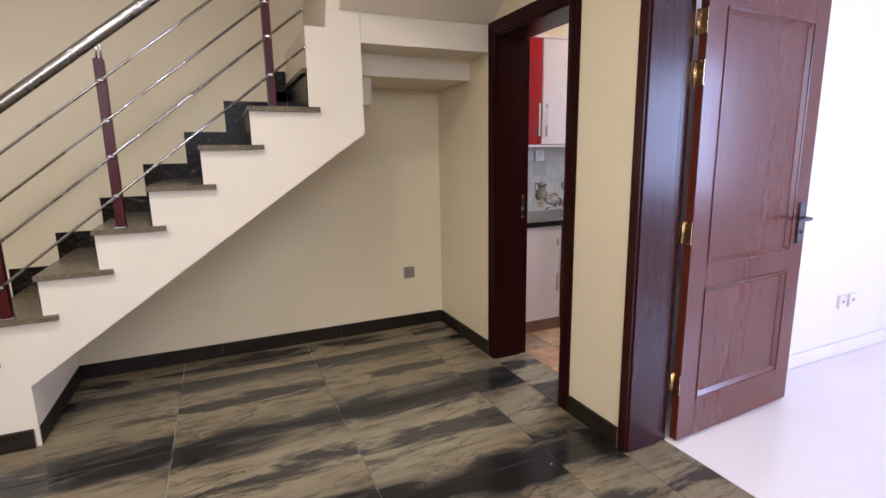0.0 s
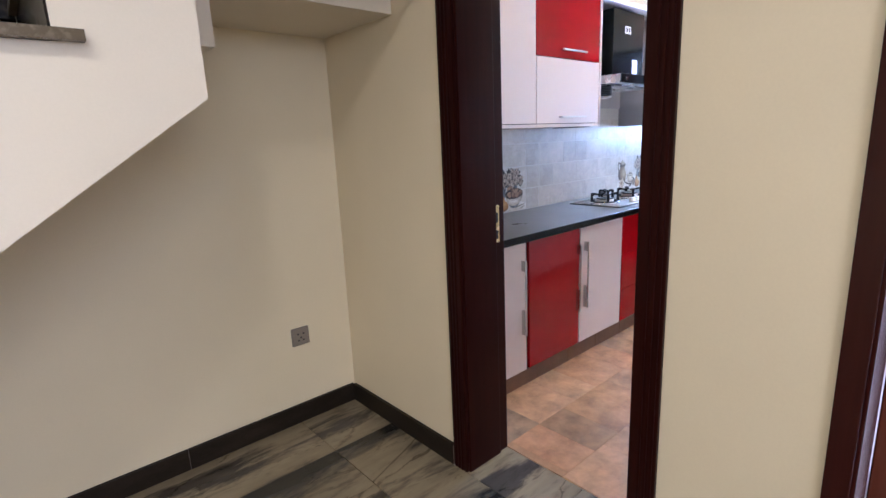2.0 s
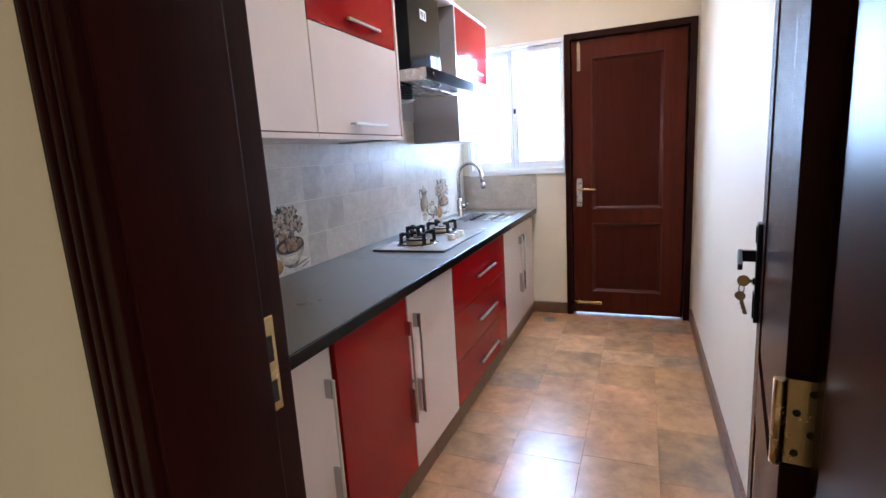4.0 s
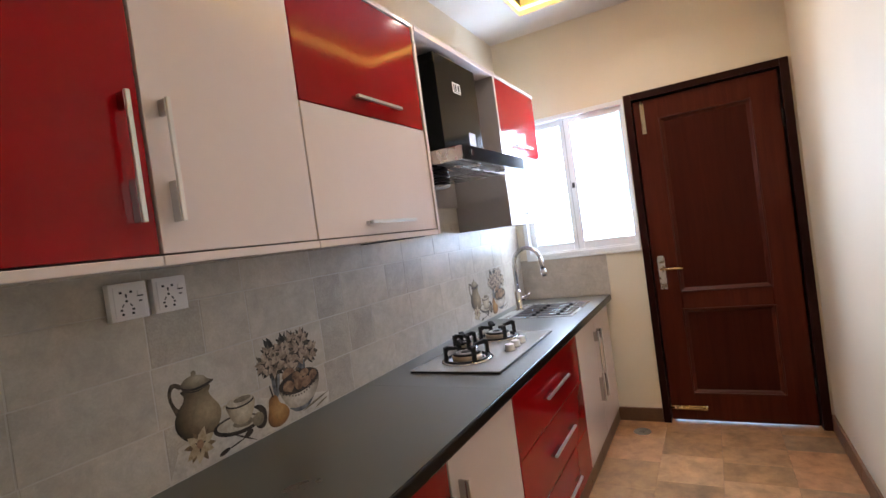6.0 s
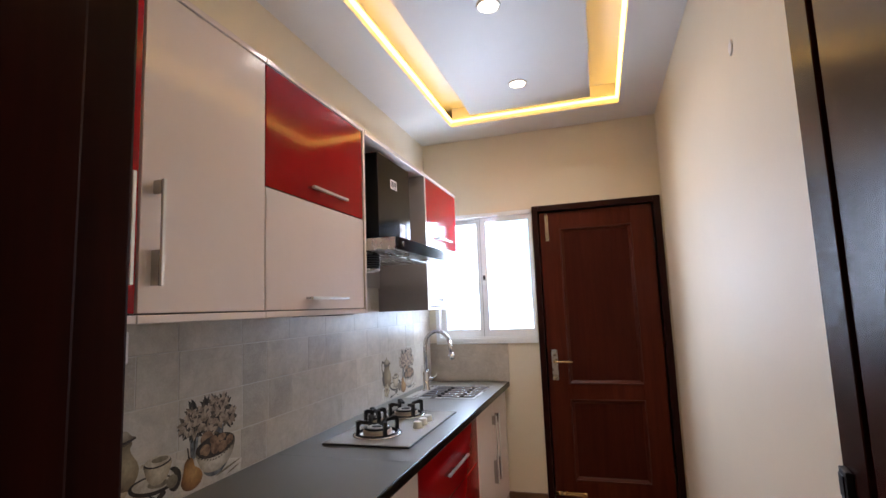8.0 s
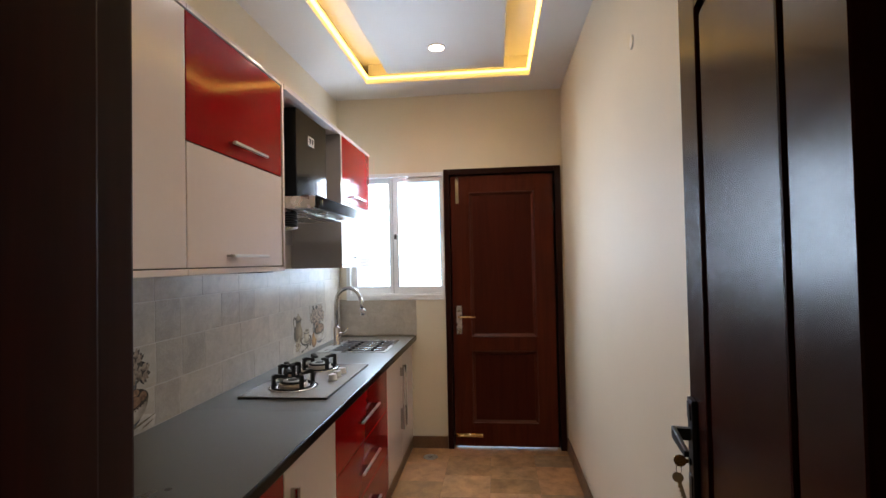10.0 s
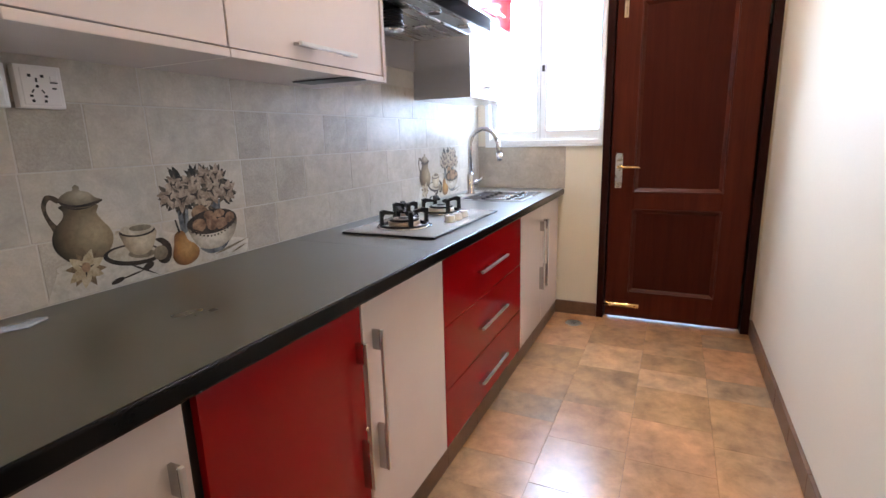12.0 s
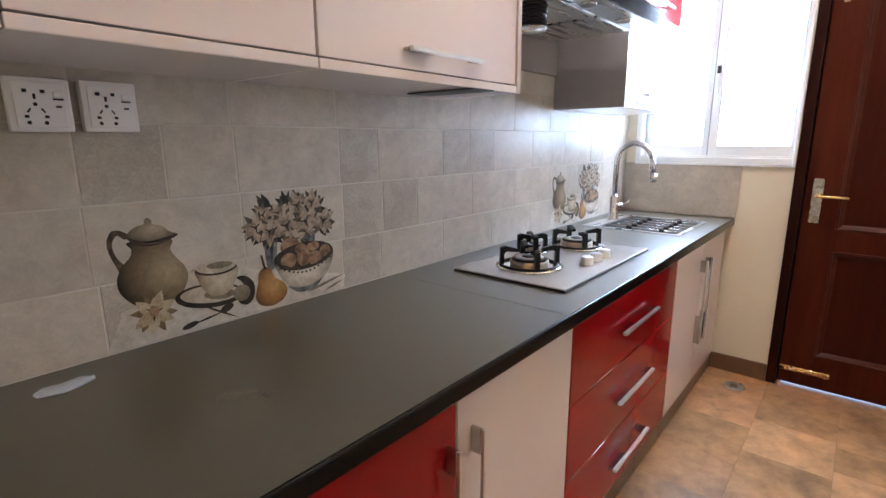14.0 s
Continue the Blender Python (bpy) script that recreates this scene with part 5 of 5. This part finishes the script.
def still_life(x, z, label, scale=1.0):
    """A flat print: jug, cup, pear, bowl of fruit and flowers, in thin layers of glaze."""
    art = thing("tile_print", x, YW - 0.0113, z, label, "tile decoration", "still-life prints", rz=0)
    level = [0]

    def flat(name, polys, material, lab=""):
        level[0] += 1
        y = -0.000012 * level[0]
        bm = bmesh.new()
        for p in polys:
            bm.faces.new([bm.verts.new((a * scale, y, c)) for a, c in p])
        bmesh.ops.recalc_face_normals(bm, faces=bm.faces[:])
        g = bmesh.ops.extrude_face_region(bm, geom=bm.faces[:])
        bmesh.ops.translate(bm, vec=(0, 0.0003, 0), verts=[v for v in g["geom"] if isinstance(v, bmesh.types.BMVert)])
        bmesh.ops.recalc_face_normals(bm, faces=bm.faces[:])
        return part(name, bm, material, art, lab)

    def lily(cx, cz, size, turn, light, deep):
        """Six pointed petals, shaded ones below, with a dark heart."""
        flat("petal_shade", [blade(cx, cz, size * rng.uniform(0.9, 1.15), size * 0.22, turn + k * math.tau / 6 + 0.45, 0.1) for k in range(6)], deep)
        for k in range(6):
            a = turn + k * math.tau / 6 + rng.uniform(-0.25, 0.25)
            flat("petal", [blade(cx, cz, size * rng.uniform(0.85, 1.1), size * 0.28, a, rng.uniform(-0.2, 0.2))], light)
        flat("stamens", [blade(cx, cz, size * 0.45, size * 0.05, turn + k * 2.1) for k in range(3)] + [oval(cx, cz, size * 0.13, size * 0.11, 8)], CLAY_DARK)

    flat("cloth", [[(0.14, -0.003), (0.72, -0.003), (0.735, 0.036), (0.66, 0.055), (0.46, 0.105), (0.43, 0.118), (0.31, 0.09), (0.17, 0.06)]], CLOTH, "pale table cloth")
    flat("cloth_fold", [blade(0.60, 0.012, 0.135, 0.004, 0.20), blade(0.66, 0.004, 0.07, 0.003, 0.28)], CLAY)
    # jug with lid and handle
    flat("jug_handle", [flowing([(0.204, 0.226), (0.192, 0.236), (0.176, 0.237), (0.166, 0.218), (0.167, 0.195), (0.174, 0.172), (0.183, 0.150), (0.193, 0.162), (0.181, 0.181), (0.1745, 0.200), (0.176, 0.217), (0.185, 0.227), (0.197, 0.218)])], HANDLE_BROWN)
    flat("jug", [flowing([(0.203, 0.212), (0.206, 0.196), (0.202, 0.182), (0.188, 0.168), (0.177, 0.150), (0.173, 0.132), (0.176, 0.113), (0.188, 0.094), (0.206, 0.078), (0.236, 0.069), (0.266, 0.072), (0.287, 0.084), (0.302, 0.103), (0.308, 0.125), (0.302, 0.146), (0.288, 0.166), (0.278, 0.186), (0.280, 0.207)])], JUG, "grey-brown jug")
    flat("jug_lid", [flowing([(0.200, 0.222), (0.206, 0.232), (0.220, 0.241), (0.234, 0.244), (0.235, 0.251), (0.242, 0.256), (0.249, 0.250), (0.250, 0.242), (0.268, 0.236), (0.281, 0.223), (0.297, 0.215), (0.281, 0.207), (0.242, 0.203), (0.210, 0.210)])], LID)
    flat("jug_rim", [flowing([(0.200, 0.222), (0.222, 0.212), (0.250, 0.209), (0.296, 0.216), (0.280, 0.206), (0.245, 0.2035), (0.215, 0.208)]), flowing([(0.204, 0.211), (0.224, 0.204), (0.250, 0.201), (0.280, 0.205), (0.252, 0.1985), (0.226, 0.2005)])], CLAY_DARK)
    # vases and the bunch of lilies
    rng = random.Random(7)
    flat("vase", [[(0.490, 0.172), (0.528, 0.168), (0.520, 0.100), (0.506, 0.092), (0.494, 0.106)]], BLUE)
    flat("vase", [[(0.600, 0.176), (0.640, 0.176), (0.636, 0.130), (0.606, 0.130)]], BLUE)
    flat("stem", [blade(0.520, 0.19, 0.08, 0.003, -1.75), blade(0.506, 0.19, 0.075, 0.003, -1.5)], LEAF)
    for cx, cz, a, n in ((0.505, 0.238, 2.7, 4), (0.513, 0.245, 2.0, 3), (0.560, 0.245, 2.0, 4), (0.635, 0.240, 1.1, 4), (0.640, 0.230, 0.4, 3), (0.590, 0.245, 1.5, 4), (0.500, 0.190, -2.2, 3), (0.515, 0.182, -1.4, 3), (0.655, 0.185, -0.6, 3), (0.560, 0.190, -1.6, 3), (0.535, 0.210, 2.4, 3), (0.610, 0.200, 0.8, 3), (0.580, 0.170, -1.2, 3), (0.482, 0.206, 3.3, 3)):
        flat("leaf", [blade(cx, cz, rng.uniform(0.030, 0.050), rng.uniform(0.006, 0.010), a + rng.uniform(-0.6, 0.6), rng.uniform(-0.3, 0.3)) for k in range(n)], LEAF)
    for cx, cz, size in ((0.494, 0.232, 0.030), (0.538, 0.232, 0.034), (0.590, 0.246, 0.038), (0.634, 0.250, 0.034), (0.473, 0.204, 0.036), (0.508, 0.190, 0.036), (0.668, 0.198, 0.042), (0.612, 0.203, 0.046), (0.556, 0.198, 0.046), (0.578, 0.160, 0.036)):
        lily(cx, cz, size, rng.uniform(0, 1), PETAL, PETAL_DEEP)
    # bowl of fruit
    flat("onion", [oval(0.562, 0.143, 0.028, 0.024)], APPLE)
    flat("bowl_inside", [oval(0.604, 0.113, 0.090, 0.036, 30, 0.02)], CLAY_DARK)
    for p in (oval(0.555, 0.108, 0.023, 0.020), oval(0.600, 0.110, 0.021, 0.024), oval(0.634, 0.102, 0.023, 0.019), oval(0.592, 0.134, 0.018, 0.013), oval(0.668, 0.116, 0.018, 0.017), oval(0.630, 0.134, 0.020, 0.012)):
        flat("fruit", [p], APPLE, "fruit in the bowl")
    flat("bowl", [flowing([(0.515, 0.108), (0.540, 0.086), (0.590, 0.076), (0.640, 0.080), (0.680, 0.096), (0.694, 0.112), (0.688, 0.082), (0.665, 0.050), (0.630, 0.027), (0.590, 0.022), (0.556, 0.038), (0.530, 0.068)])], BOWL, "white bowl with dark rim")
    band = [(0.516 + 0.178 * k / 14, 0.104 - 0.031 * math.sin(math.pi * k / 14) + 0.006 * k / 14) for k in range(15)]
    flat("bowl_rim", [[(a, c + 0.006) for a, c in band] + [(a, c + 0.002) for a, c in reversed(band)]] + [oval(a, c - 0.006, 0.0035, 0.0028, 8) for a, c in band[1:14]], CLAY_DARK)
    flat("bowl_foot", [flowing([(0.548, 0.042), (0.580, 0.032), (0.625, 0.032), (0.655, 0.044), (0.628, 0.021), (0.580, 0.019)])], BLUE)
    # saucer and cup
    flat("saucer", [oval(0.352, 0.066, 0.078, 0.028, 28, -0.14)], CLAY_DARK)
    flat("saucer_light", [oval(0.353, 0.069, 0.068, 0.020, 28, -0.14)], CREAM)
    flat("saucer_shade", [oval(0.372, 0.065, 0.036, 0.012, 20, -0.14)], CLAY)
    flat("cup_handle", [flowing([(0.330, 0.128), (0.318, 0.134), (0.310, 0.124), (0.316, 0.110), (0.332, 0.102), (0.331, 0.108), (0.320, 0.115), (0.318, 0.126)])], CREAM)
    flat("cup", [flowing([(0.324, 0.130), (0.370, 0.122), (0.418, 0.122), (0.413, 0.092), (0.398, 0.070), (0.376, 0.061), (0.352, 0.066), (0.335, 0.085), (0.326, 0.108)])], CUP, "cream cup")
    flat("cup_inside", [oval(0.370, 0.128, 0.047, 0.016, 26, -0.05)], CREAM)
    flat("cup_rim", [oval(0.370, 0.127, 0.048, 0.017, 20, -0.05, math.pi * 1.02, math.tau * 0.99) + oval(0.370, 0.131, 0.046, 0.0165, 20, -0.05, math.tau * 0.99, math.pi * 1.02)], CLAY_DARK)
    flat("cup_tint", [oval(0.378, 0.132, 0.030, 0.008, 20, -0.05)], CLAY)
    # nut, pear, spoons and the loose lily
    flat("nut_shade", [flowing([(0.414, 0.094), (0.436, 0.094), (0.456, 0.072), (0.454, 0.040), (0.436, 0.023), (0.414, 0.036), (0.432, 0.060), (0.430, 0.078)])], CLAY_DARK)
    flat("nut", [oval(0.424, 0.055, 0.021, 0.020)], CLAY)
    flat("egg", [oval(0.314, 0.076, 0.018, 0.013)], CREAM)
    flat("pear", [flowing([(0.472, 0.094), (0.489, 0.104), (0.504, 0.096), (0.512, 0.074), (0.536, 0.056), (0.545, 0.034), (0.532, 0.013), (0.500, 0.003), (0.470, 0.012), (0.458, 0.034), (0.466, 0.066)])], PEAR, "orange pear")
    flat("pear_stem", [[(0.485, 0.098), (0.478, 0.136), (0.483, 0.136), (0.491, 0.100)]], CLAY_DARK)
    flat("spoon", [oval(0.300, 0.010, 0.018, 0.0065, 14, 0.22), blade(0.310, 0.011, 0.072, 0.0026, 0.16), blade(0.332, 0.046, 0.095, 0.0026, -0.55), oval(0.385, 0.028, 0.017, 0.009, 12, 0.35)], CLAY_DARK, "crossed spoons")
    flat("lily_glow", [oval(0.205, 0.060, 0.036, 0.014, 18, -0.3)], CLOTH)
    lily(0.232, 0.058, 0.044, 0.35, LILY, LILY_DEEP)
    flat("lily_heart", [oval(0.232, 0.062, 0.010, 0.012, 12)], APPLE)
    return art


print_one = still_life(2.242, 0.864, "printed still life of jug, cup, pear and flowers")
copy_thing(print_one, pose(4.030, YW - 0.0113, 0.864))

# ---- floor tiles ----
hall_cache = {}


def floor_tile(cache, name, x0, x1, y0, y1, gap, material, parent):
    key = (round(x1 - x0, 3), round(y1 - y0, 3))
    if key not in cache:
        w, h = x1 - x0 - gap, y1 - y0 - gap
        cache[key] = mesh_of(name, box(-w / 2, w / 2, -h / 2, h / 2, -0.01, 0.0, 0.0006 if gap < 0.002 else 0.0012, 1), material)
    piece(name, cache[key], parent, (x0 + x1) / 2, (y0 + y1) / 2, 0)


TW, TH = 0.800, 0.790
for j in range(-7, 4):
    y0 = 1.840 + TH * j
    y1 = min(y0 + TH, YW - 0.001)
    if y1 - y0 < 0.03 or y1 < -3.1:
        continue
    for i in range(-4, 2):
        x0, x1 = 0.412 + TW * i, min(0.412 + TW * (i + 1), XH - 0.012)
        if i == 1:
            x0 = 1.196
        elif i == 0:
            x1 = 1.196
        floor_tile(hall_cache, "floor_tile", max(x0, -3.19), x1, max(y0, -3.19), y1, 0.003, TILE_HALL, floor_hall)
for y0, y1 in ((RD0, 1.16), (1.16, RD1), (KD0, 2.50), (2.50, KD1)):
    floor_tile(hall_cache, "floor_tile", XH - 0.012, XK + 0.008, y0, y1, 0.003, TILE_HALL, floor_hall)

kit_cache = {}
rng = random.Random(3)
cols = (2.021, 2.29, 2.597, 2.90, 3.215)
for c, (y0, y1) in enumerate(zip(cols, cols[1:])):
    x = XK + 0.012 - rng.choice((0.0, 0.1, 0.16))
    while x < XE + 0.11:
        w = rng.choice((0.20, 0.20, 0.305, 0.305, 0.405))
        a, b = max(x, XK + 0.012), min(x + w, XE + 0.12)
        if b - a > 0.01:
            floor_tile(kit_cache, "floor_tile", a, b, y0, y1, 0.0008, TILE_KITCHEN, floor_kitchen)
        x += w
